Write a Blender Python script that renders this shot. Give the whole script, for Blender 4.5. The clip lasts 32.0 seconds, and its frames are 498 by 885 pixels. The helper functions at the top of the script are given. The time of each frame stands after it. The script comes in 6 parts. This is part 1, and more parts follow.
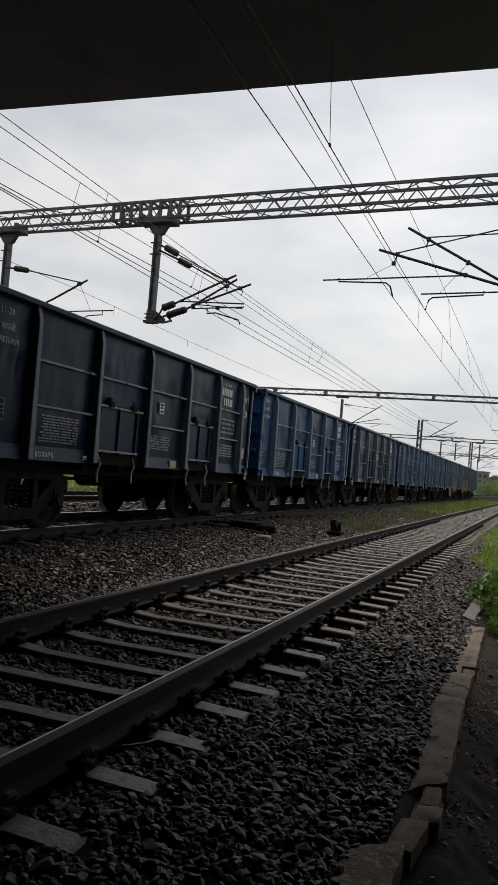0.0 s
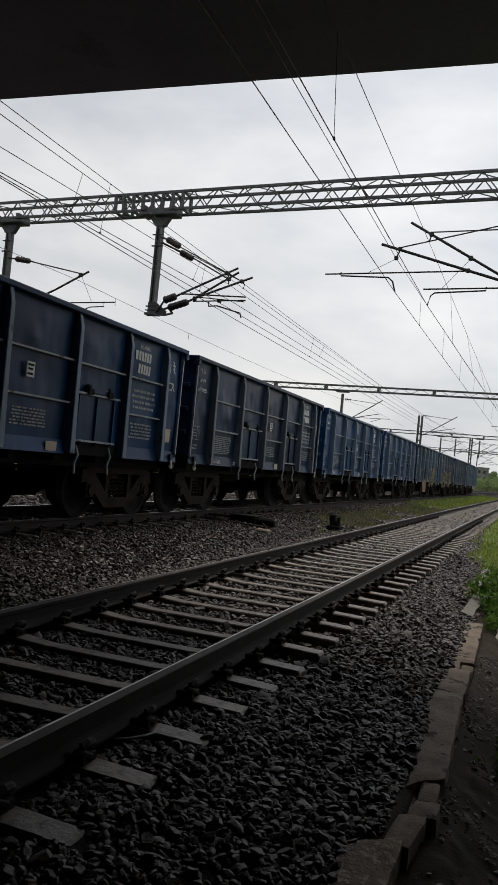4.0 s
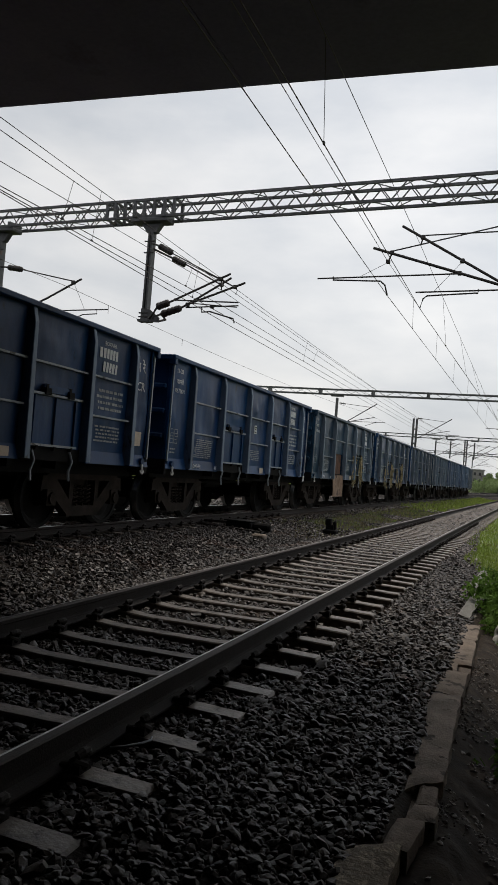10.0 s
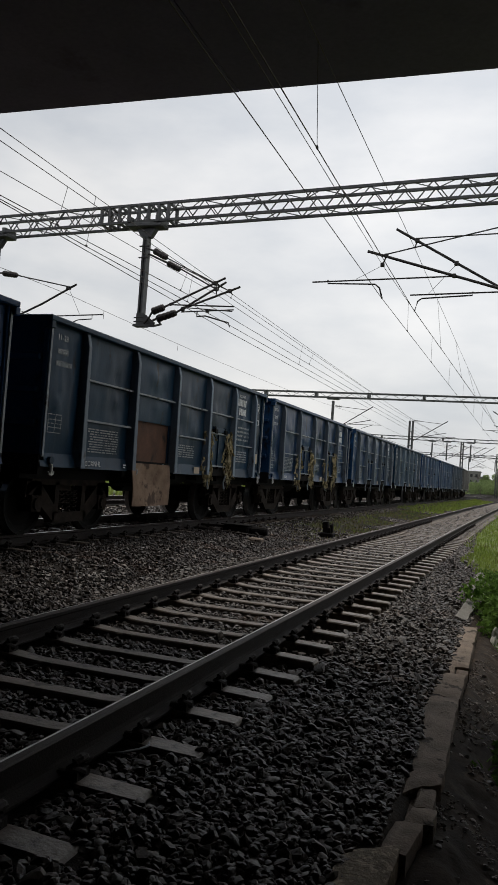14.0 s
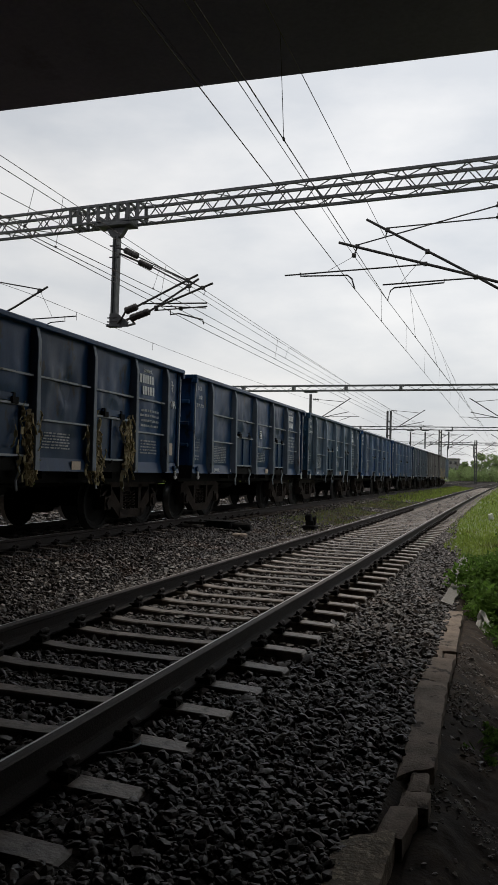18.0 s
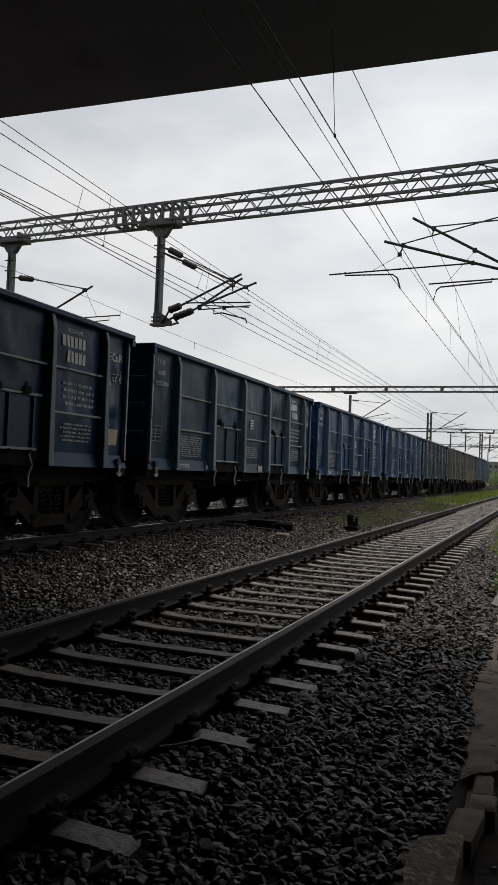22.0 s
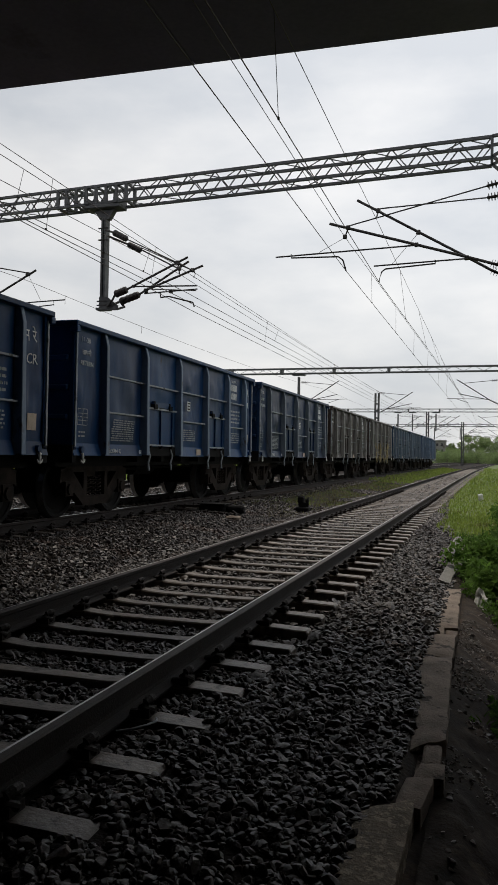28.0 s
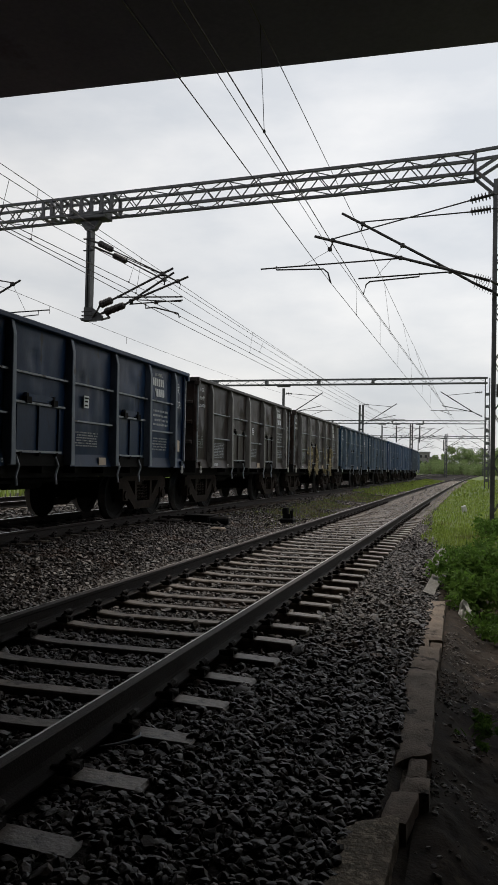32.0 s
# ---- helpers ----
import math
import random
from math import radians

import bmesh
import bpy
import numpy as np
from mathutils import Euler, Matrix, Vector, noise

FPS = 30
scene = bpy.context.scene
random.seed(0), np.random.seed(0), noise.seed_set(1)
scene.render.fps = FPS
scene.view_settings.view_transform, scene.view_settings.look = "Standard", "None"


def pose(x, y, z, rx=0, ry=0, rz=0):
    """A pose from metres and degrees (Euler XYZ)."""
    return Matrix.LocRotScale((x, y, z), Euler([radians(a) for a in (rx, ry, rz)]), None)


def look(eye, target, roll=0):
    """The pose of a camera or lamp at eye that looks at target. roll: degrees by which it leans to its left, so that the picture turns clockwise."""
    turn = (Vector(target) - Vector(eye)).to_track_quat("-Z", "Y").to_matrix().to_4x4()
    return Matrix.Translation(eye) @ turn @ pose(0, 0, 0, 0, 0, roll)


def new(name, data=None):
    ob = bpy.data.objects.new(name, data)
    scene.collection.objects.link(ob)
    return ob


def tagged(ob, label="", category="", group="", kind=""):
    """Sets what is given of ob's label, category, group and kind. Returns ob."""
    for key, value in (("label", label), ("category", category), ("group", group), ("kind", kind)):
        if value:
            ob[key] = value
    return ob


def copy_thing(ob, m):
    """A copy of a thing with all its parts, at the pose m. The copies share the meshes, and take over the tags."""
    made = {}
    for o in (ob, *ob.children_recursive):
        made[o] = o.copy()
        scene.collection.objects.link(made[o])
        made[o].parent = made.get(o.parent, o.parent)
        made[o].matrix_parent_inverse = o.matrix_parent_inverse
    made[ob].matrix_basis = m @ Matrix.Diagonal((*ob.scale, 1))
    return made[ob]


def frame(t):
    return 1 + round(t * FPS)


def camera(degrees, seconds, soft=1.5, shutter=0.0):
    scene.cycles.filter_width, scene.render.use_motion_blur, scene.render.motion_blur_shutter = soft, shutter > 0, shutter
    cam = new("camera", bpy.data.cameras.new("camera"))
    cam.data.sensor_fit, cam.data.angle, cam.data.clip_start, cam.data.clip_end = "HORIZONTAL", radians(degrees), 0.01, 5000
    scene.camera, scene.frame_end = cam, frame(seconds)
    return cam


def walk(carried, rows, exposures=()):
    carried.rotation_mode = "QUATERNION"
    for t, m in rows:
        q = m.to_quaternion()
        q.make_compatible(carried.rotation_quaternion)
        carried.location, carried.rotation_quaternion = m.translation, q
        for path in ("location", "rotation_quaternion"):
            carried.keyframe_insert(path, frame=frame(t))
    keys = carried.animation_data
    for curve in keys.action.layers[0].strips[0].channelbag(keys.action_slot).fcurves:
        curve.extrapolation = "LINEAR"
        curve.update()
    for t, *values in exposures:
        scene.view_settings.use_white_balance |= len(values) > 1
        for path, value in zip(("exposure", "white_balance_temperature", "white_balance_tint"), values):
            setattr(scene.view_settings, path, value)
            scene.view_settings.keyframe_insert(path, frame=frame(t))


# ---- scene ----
# ---- camera: a phone held by hand under the bridge ----
cam = camera(35.6, 32.0, soft=1.3)
PATH = [
    (0, (2.043, 0.431, 1.313), (1.346, 2.305, 1.384), 4.8),
    (0.5, (2.048, 0.438, 1.316), (1.356, 2.313, 1.391), 4.7),
    (1, (2.043, 0.434, 1.316), (1.349, 2.309, 1.383), 4.9),
    (1.5, (2.047, 0.439, 1.313), (1.362, 2.317, 1.38), 4.8),
    (2, (2.043, 0.442, 1.313), (1.356, 2.32, 1.377), 4.5),
    (2.5, (2.046, 0.434, 1.314), (1.36, 2.311, 1.392), 4.7),
    (3, (2.039, 0.445, 1.31), (1.347, 2.32, 1.383), 5.0),
    (3.5, (2.033, 0.437, 1.318), (1.343, 2.313, 1.381), 5.3),
    (5.5, (2.024, 0.459, 1.309), (1.315, 2.329, 1.35), 5.8),
    (6, (2.026, 0.44, 1.312), (1.32, 2.31, 1.373), 5.7),
    (6.5, (2.026, 0.442, 1.312), (1.327, 2.315, 1.361), 5.4),
    (7, (2.026, 0.443, 1.314), (1.322, 2.314, 1.354), 5.6),
    (7.5, (2.031, 0.453, 1.311), (1.333, 2.327, 1.352), 5.4),
    (8, (2.028, 0.461, 1.307), (1.325, 2.333, 1.344), 5.1),
    (8.5, (2.032, 0.47, 1.304), (1.332, 2.343, 1.346), 4.8),
    (9, (2.036, 0.46, 1.314), (1.338, 2.333, 1.363), 4.7),
    (9.5, (2.033, 0.46, 1.312), (1.342, 2.336, 1.361), 4.8),
    (10, (2.04, 0.454, 1.314), (1.355, 2.332, 1.383), 4.6),
    (10.5, (2.044, 0.437, 1.322), (1.36, 2.315, 1.397), 4.5),
    (11, (2.04, 0.452, 1.313), (1.36, 2.331, 1.381), 4.6),
    (11.5, (2.039, 0.456, 1.312), (1.354, 2.334, 1.376), 4.9),
    (12, (2.043, 0.456, 1.315), (1.359, 2.334, 1.362), 4.9),
    (12.5, (2.039, 0.461, 1.31), (1.348, 2.337, 1.337), 4.8),
    (13, (2.042, 0.447, 1.315), (1.356, 2.325, 1.354), 4.5),
    (13.5, (2.041, 0.448, 1.316), (1.362, 2.327, 1.394), 4.1),
    (14, (2.049, 0.449, 1.32), (1.372, 2.329, 1.399), 4.1),
    (14.5, (2.047, 0.444, 1.321), (1.382, 2.329, 1.396), 4.2),
    (16.5, (2.048, 0.448, 1.319), (1.385, 2.333, 1.402), 4.1),
    (17, (2.054, 0.434, 1.324), (1.367, 2.31, 1.416), 2.8),
    (17.5, (2.064, 0.472, 1.305), (1.382, 2.35, 1.383), 1.7),
    (18, (2.044, 0.478, 1.293), (1.417, 2.376, 1.366), 1.6),
    (18.5, (2.044, 0.495, 1.284), (1.455, 2.406, 1.318), 0.8),
    (19, (2.028, 0.464, 1.301), (1.511, 2.396, 1.316), 1.3),
    (19.5, (2.005, 0.423, 1.321), (1.503, 2.356, 1.427), 0.5),
    (20, (1.939, 0.501, 1.258), (1.435, 2.436, 1.265), 1.2),
    (20.5, (1.933, 0.484, 1.257), (1.41, 2.414, 1.298), 1.5),
    (21, (1.915, 0.494, 1.239), (1.372, 2.418, 1.285), 1.2),
    (21.5, (1.907, 0.465, 1.257), (1.305, 2.371, 1.319), 3.3),
    (22, (1.901, 0.464, 1.251), (1.184, 2.33, 1.323), 2.3),
    (22.5, (1.887, 0.485, 1.241), (1.32, 2.4, 1.346), 1.7),
    (23, (1.908, 0.434, 1.258), (1.386, 2.365, 1.255), 2.3),
    (23.5, (1.906, 0.434, 1.257), (1.358, 2.358, 1.262), 2.3),
    (24, (1.912, 0.449, 1.248), (1.345, 2.367, 1.242), 1.9),
    (24.5, (1.915, 0.444, 1.257), (1.33, 2.357, 1.248), 1.8),
    (25, (1.908, 0.444, 1.262), (1.316, 2.353, 1.308), 1.0),
    (25.5, (1.919, 0.431, 1.265), (1.33, 2.341, 1.328), 1.3),
    (26, (1.918, 0.427, 1.265), (1.339, 2.341, 1.31), 1.7),
    (26.5, (1.918, 0.422, 1.264), (1.326, 2.332, 1.308), 1.4),
    (28.5, (1.917, 0.437, 1.261), (1.323, 2.346, 1.291), 1.0),
    (29, (1.913, 0.445, 1.263), (1.32, 2.354, 1.309), 0.9),
    (29.5, (1.92, 0.436, 1.268), (1.338, 2.348, 1.33), 0.2),
    (30, (1.924, 0.428, 1.269), (1.358, 2.345, 1.343), 0.6),
    (30.5, (1.921, 0.411, 1.27), (1.342, 2.324, 1.346), 1.2),
    (31, (1.91, 0.442, 1.26), (1.356, 2.364, 1.31), 1.6),
    (31.5, (1.909, 0.448, 1.259), (1.362, 2.371, 1.32), 1.5),
    (32, (1.909, 0.435, 1.268), (1.352, 2.355, 1.329), 1.2),
]
walk(cam, [(t, look(eye, target, roll)) for t, eye, target, roll in PATH])

# ---- light: an overcast afternoon sky with a veiled sun ahead ----
scene.view_settings.exposure = 0.0
SUN_EL, SUN_AZ = radians(62), radians(-12)      # azimuth from +y towards +x


def make_world():
    w = bpy.data.worlds.new("overcast_sky")
    scene.world = w
    w.use_nodes = True
    nt = w.node_tree
    nt.nodes.clear()
    N, L = nt.nodes.new, nt.links.new
    out, bg = N("ShaderNodeOutputWorld"), N("ShaderNodeBackground")
    sky = N("ShaderNodeTexSky")
    sky.sky_type, sky.sun_disc = "NISHITA", False
    sky.sun_elevation, sky.sun_rotation = SUN_EL, SUN_AZ
    sky.dust_density = 4.0
    co, mp = N("ShaderNodeTexCoord"), N("ShaderNodeMapping")
    mp.inputs["Scale"].default_value = (1.0, 1.0, 2.6)
    n1 = N("ShaderNodeTexNoise")
    n1.inputs["Scale"].default_value, n1.inputs["Detail"].default_value = 2.9, 7.0
    n1.inputs["Roughness"].default_value = 0.52
    ramp = N("ShaderNodeValToRGB")
    e = ramp.color_ramp.elements
    e[0].position, e[0].color = 0.37, (0.675, 0.705, 0.74, 1)
    e[1].position, e[1].color = 0.62, (0.95, 0.945, 0.935, 1)
    mix = N("ShaderNodeMix")
    mix.data_type = "RGBA"
    mix.inputs[0].default_value = 0.86
    gain = N("ShaderNodeVectorMath")
    gain.operation = "SCALE"
    gain.inputs[3].default_value = 0.10
    L(co.outputs["Generated"], mp.inputs[0])
    L(mp.outputs[0], n1.inputs["Vector"])
    L(n1.outputs[0], ramp.inputs[0])
    L(sky.outputs[0], gain.inputs[0])
    L(gain.outputs[0], mix.inputs[6])
    L(ramp.outputs[0], mix.inputs[7])
    # the cloud deck is brighter round the hidden sun
    dot, mr, lift = N("ShaderNodeVectorMath"), N("ShaderNodeMapRange"), N("ShaderNodeVectorMath")
    dot.operation, lift.operation = "DOT_PRODUCT", "SCALE"
    az, el = radians(6), radians(30)
    dot.inputs[1].default_value = (math.sin(az) * math.cos(el), math.cos(az) * math.cos(el), math.sin(el))
    mr.inputs["From Min"].default_value, mr.inputs["From Max"].default_value = 0.80, 1.0
    mr.inputs["To Min"].default_value, mr.inputs["To Max"].default_value = 0.90, 1.11
    L(co.outputs["Generated"], dot.inputs[0])
    L(dot.outputs["Value"], mr.inputs[0])
    L(mix.outputs[2], lift.inputs[0])
    L(mr.outputs[0], lift.inputs[3])
    L(lift.outputs[0], bg.inputs[0])
    bg.inputs[1].default_value = 1.0
    L(bg.outputs[0], out.inputs[0])


make_world()
sun = new("sun", bpy.data.lights.new("sun", "SUN"))
sun.data.energy, sun.data.angle, sun.data.color = 1.5, radians(16), (1.0, 0.91, 0.80)
sun.matrix_world = look((0, 0, 30), (-math.sin(SUN_AZ) * math.cos(SUN_EL) * 9, -math.cos(SUN_AZ) * math.cos(SUN_EL) * 9, 30 - math.sin(SUN_EL) * 9))

# ---- materials ----
def surf(name, c1, c2, scale=6.0, rough=0.8, metal=0.0, bump=0.2, fine=60.0, spots=None, spot_scale=3.0, spot_cut=0.62, per_island=0.0, per_object=0.0, stretch=(1, 1, 1), streaks=None, thin=0.0, spec=0.5, bump_d=0.01):
    """A surface with two scales of variation, optional blotches of a third colour, and fine relief."""
    m = bpy.data.materials.new(name)
    m.use_nodes = True
    nt = m.node_tree
    b = nt.nodes["Principled BSDF"]
    N, L = nt.nodes.new, nt.links.new
    co, mp = N("ShaderNodeTexCoord"), N("ShaderNodeMapping")
    mp.inputs["Scale"].default_value = stretch
    L(co.outputs["Object"], mp.inputs[0])

    def tex(sc, det):
        t = N("ShaderNodeTexNoise")
        t.inputs["Scale"].default_value, t.inputs["Detail"].default_value = sc, det
        t.inputs["Roughness"].default_value = 0.62
        L(mp.outputs[0], t.inputs["Vector"])
        return t

    a, f = tex(scale, 5.0), tex(fine, 3.0)
    ramp = N("ShaderNodeMapRange")
    ramp.inputs["From Min"].default_value, ramp.inputs["From Max"].default_value = 0.32, 0.68
    L(a.outputs[0], ramp.inputs[0])
    mix = N("ShaderNodeMix")
    mix.data_type = "RGBA"
    mix.inputs[6].default_value, mix.inputs[7].default_value = (*c1, 1), (*c2, 1)
    L(ramp.outputs[0], mix.inputs[0])
    colour = mix.outputs[2]
    if spots:
        s = tex(spot_scale, 6.0)
        cut = N("ShaderNodeMapRange")
        cut.inputs["From Min"].default_value, cut.inputs["From Max"].default_value = spot_cut, spot_cut + 0.06
        L(s.outputs[0], cut.inputs[0])
        m2 = N("ShaderNodeMix")
        m2.data_type = "RGBA"
        m2.inputs[7].default_value = (*spots, 1)
        L(cut.outputs[0], m2.inputs[0])
        L(colour, m2.inputs[6])
        colour = m2.outputs[2]
    if streaks:
        sm = N("ShaderNodeMapping")
        sm.inputs["Scale"].default_value = (1.0, 1.0, 0.16)
        L(co.outputs["Object"], sm.inputs[0])
        t = N("ShaderNodeTexNoise")
        t.inputs["Scale"].default_value, t.inputs["Detail"].default_value = 5.5, 6.0
        L(sm.outputs[0], t.inputs["Vector"])
        cut = N("ShaderNodeMapRange")
        cut.inputs["From Min"].default_value, cut.inputs["From Max"].default_value = 0.60, 0.90
        L(t.outputs[0], cut.inputs[0])
        m3 = N("ShaderNodeMix")
        m3.data_type = "RGBA"
        m3.inputs[7].default_value = (*streaks, 1)
        L(cut.outputs[0], m3.inputs[0])
        L(colour, m3.inputs[6])
        colour = m3.outputs[2]
    hsv = N("ShaderNodeHueSaturation")
    mr = N("ShaderNodeMapRange")
    mr.inputs["To Min"].default_value, mr.inputs["To Max"].default_value = 0.78, 1.22
    L(f.outputs[0], mr.inputs[0])
    value = mr.outputs[0]
    for amount, node, socket in ((per_island, "ShaderNodeNewGeometry", "Random Per Island"), (per_object, "ShaderNodeObjectInfo", "Random")):
        if amount:
            r, k, mul = N(node), N("ShaderNodeMapRange"), N("ShaderNodeMath")
            k.inputs["To Min"].default_value, k.inputs["To Max"].default_value = 1 - amount, 1 + amount
            mul.operation = "MULTIPLY"
            L(r.outputs[socket], k.inputs[0])
            L(k.outputs[0], mul.inputs[0])
            L(value, mul.inputs[1])
            value = mul.outputs[0]
    L(value, hsv.inputs["Value"])
    L(colour, hsv.inputs["Color"])
    L(hsv.outputs[0], b.inputs["Base Color"])
    rr = N("ShaderNodeMapRange")
    rr.inputs["To Min"].default_value, rr.inputs["To Max"].default_value = max(0.05, rough - 0.12), min(1.0, rough + 0.12)
    L(a.outputs[0], rr.inputs[0])
    L(rr.outputs[0], b.inputs["Roughness"])
    b.inputs["Metallic"].default_value = metal
    b.inputs["Specular IOR Level"].default_value = spec
    if bump:
        bp = N("ShaderNodeBump")
        bp.inputs["Strength"].default_value, bp.inputs["Distance"].default_value = bump, bump_d
        L(f.outputs[0], bp.inputs["Height"])
        L(bp.outputs[0], b.inputs["Normal"])
    if thin:
        tr, ms, o = N("ShaderNodeBsdfTranslucent"), N("ShaderNodeMixShader"), nt.nodes["Material Output"]
        ms.inputs[0].default_value = thin
        L(hsv.outputs[0], tr.inputs["Color"])
        L(b.outputs[0], ms.inputs[1])
        L(tr.outputs[0], ms.inputs[2])
        L(ms.outputs[0], o.inputs["Surface"])
    return m


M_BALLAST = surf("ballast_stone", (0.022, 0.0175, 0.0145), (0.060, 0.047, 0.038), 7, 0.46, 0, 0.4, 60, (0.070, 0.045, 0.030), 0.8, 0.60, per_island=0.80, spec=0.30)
# The stones' own brown, with the shade of bridge and train put into the tone.
M_BROWNSTONE = surf("shaded_brown_stone", (0.009, 0.0068, 0.0055), (0.033, 0.024, 0.019), 7, 0.44, 0, 0.3, 60, (0.044, 0.026, 0.018), 0.6, 0.55, per_island=0.85, spec=0.28)
# Paler copy of the ballast stone: open daylight beyond the bridge, put into colour.
M_LITSTONE = surf("daylit_ballast_stone", (0.055, 0.046, 0.042), (0.125, 0.105, 0.095), 7, 0.5, 0, 0.3, 60, (0.10, 0.074, 0.060), 0.6, 0.56, per_island=0.7, spec=0.4)
# Bed colour kept near black, so that gaps between the stones look shaded.
M_BED = surf("shade_dark_ballast_bed", (0.014, 0.012, 0.011), (0.034, 0.028, 0.025), 14, 0.95, 0, 0.8, 40, spec=0.1)
M_EARTH = surf("earth", (0.015, 0.0115, 0.0085), (0.056, 0.041, 0.030), 4.5, 0.9, 0, 0.5, 45, (0.080, 0.058, 0.042), 2.2, 0.56, spec=0.2, bump_d=0.012)
M_CONC = surf("sleeper_concrete", (0.125, 0.097, 0.075), (0.228, 0.188, 0.153), 9, 0.46, 0, 0.6, 30, (0.060, 0.043, 0.031), 5.5, 0.53, per_object=0.3, spec=0.5, bump_d=0.010)
M_KERB = surf("kerb_concrete", (0.160, 0.125, 0.097), (0.290, 0.233, 0.185), 5, 0.85, 0, 0.6, 50, (0.055, 0.043, 0.033), 6, 0.57, spec=0.3, bump_d=0.012)
M_SOIL = surf("soil_clod", (0.055, 0.043, 0.034), (0.14, 0.108, 0.084), 6, 0.5, 0, 0.4, 30, per_island=0.6, spec=0.45)
M_SLAB = surf("pale_concrete", (0.15, 0.145, 0.13), (0.26, 0.25, 0.23), 5, 0.8, 0, 0.6, 40, (0.07, 0.063, 0.055), 3, 0.57)
M_ROUGHKERB = surf("pitted_kerb_concrete", (0.14, 0.112, 0.080), (0.25, 0.205, 0.150), 9, 0.85, 0, 0.7, 42, (0.38, 0.32, 0.23), 26, 0.52, spec=0.3, bump_d=0.014)
M_TURF = surf("turf", (0.075, 0.115, 0.024), (0.125, 0.165, 0.040), 0.6, 0.9, 0, 0.4, 12, (0.11, 0.10, 0.05), 0.25, 0.6)
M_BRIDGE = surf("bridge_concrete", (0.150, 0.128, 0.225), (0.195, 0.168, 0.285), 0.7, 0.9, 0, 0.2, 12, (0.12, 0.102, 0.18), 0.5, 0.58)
# For the added unseen walls; warm tone chosen for the light it throws back.
M_ABUT = surf("unseen_wall_concrete", (0.15, 0.133, 0.112), (0.22, 0.195, 0.167), 0.7, 0.9, 0, 0.2, 12, (0.24, 0.20, 0.165), 0.5, 0.58)
M_RUST = surf("rail_rust", (0.011, 0.008, 0.007), (0.026, 0.018, 0.015), 9, 0.72, 0.0, 0.3, 80, spec=0.3)
M_RAILHEAD = surf("dull_rail_head", (0.020, 0.012, 0.010), (0.040, 0.026, 0.021), 14, 0.62, 0.0, 0.2, 90, spec=0.25)
M_RAILLINE = surf("thin_worn_rail_line", (0.42, 0.40, 0.385), (0.56, 0.54, 0.52), 12, 0.34, 1.0, 0.1, 90)
M_RAILTOP = surf("rail_running_face", (0.40, 0.38, 0.36), (0.55, 0.53, 0.51), 12, 0.36, 1.0, 0.05, 120)
M_STEEL = surf("galvanised_steel", (0.062, 0.064, 0.065), (0.120, 0.123, 0.123), 4, 0.6, 0.3, 0.1, 50, (0.11, 0.08, 0.065), 2.2, 0.64)
M_DARKSTEEL = surf("dark_steel", (0.035, 0.034, 0.035), (0.075, 0.068, 0.062), 5, 0.7, 0.3, 0.2, 60)
M_WIRE = surf("copper_wire", (0.06, 0.05, 0.045), (0.10, 0.08, 0.07), 5, 0.6, 0.6, 0, 30)


def paint(name, c1, c2, dirt, cut, chalk, rough=0.38, spec=0.18):
    return surf(name, c1, c2, 1.1, rough, 0.0, 0.10, 26, dirt, 2.6, cut, per_object=0.25, stretch=(1, 1, 0.5), streaks=chalk, spec=spec)


# Post paint: wear, and the light on the outward faces as a paler tone.
def post_paint(name, c):
    return surf(name, tuple(1.9 * v for v in c), tuple(3.2 * v for v in c), 2.0, 0.5, 0.0, 0.15, 30, (0.05, 0.04, 0.034), 3.0, 0.60, per_object=0.2, stretch=(1, 1, 0.4))


PAINTS = {
    "dusk": paint("dark_blue_wagon_paint", (0.0043, 0.0221, 0.0638), (0.0102, 0.0425, 0.1105), (0.0136, 0.0145, 0.0179), 0.61, (0.0357, 0.0723, 0.1190), 0.33, 0.20),
    "navy": paint("navy_wagon_paint", (0.0042, 0.0130, 0.0370), (0.0115, 0.0310, 0.0760), (0.0090, 0.0110, 0.0160), 0.63, (0.0300, 0.0460, 0.0700)),
    "blue": paint("blue_wagon_paint", (0.0036, 0.0215, 0.0740), (0.0110, 0.0530, 0.1480), (0.0085, 0.0140, 0.0260), 0.655, (0.0360, 0.0780, 0.1300)),
    "grey": paint("dark_slate_blue_wagon_paint", (0.0062, 0.0225, 0.0470), (0.0165, 0.0480, 0.0880), (0.0130, 0.0150, 0.0190), 0.62, (0.0451, 0.0697, 0.0968)),
    "brown": paint("grimy_brown_grey_wagon_paint", (0.028, 0.023, 0.022), (0.060, 0.049, 0.045), (0.040, 0.026, 0.020), 0.55, (0.085, 0.080, 0.074)),
}
POST_PAINTS = {
    "dusk": post_paint("worn_lit_dark_blue_post_paint", (0.042, 0.053, 0.066)),
    "navy": post_paint("worn_lit_navy_post_paint", (0.042, 0.052, 0.064)),
    "blue": post_paint("worn_lit_blue_post_paint", (0.046, 0.066, 0.096)),
    "grey": post_paint("worn_lit_grey_post_paint", (0.0528, 0.0704, 0.0912)),
    "brown": post_paint("worn_lit_brown_post_paint", (0.075, 0.072, 0.068)),
}
# Grime taken down to near black: the deep underfloor shade is in the colour.
M_GRIME_SHADE = surf("grimy_shaded_steel", (0.005, 0.0047, 0.0047), (0.011, 0.010, 0.0095), 4, 0.85, 0.0, 0.3, 50, spec=0.15)
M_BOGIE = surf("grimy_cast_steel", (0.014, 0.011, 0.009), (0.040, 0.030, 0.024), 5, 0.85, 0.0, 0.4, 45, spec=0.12)
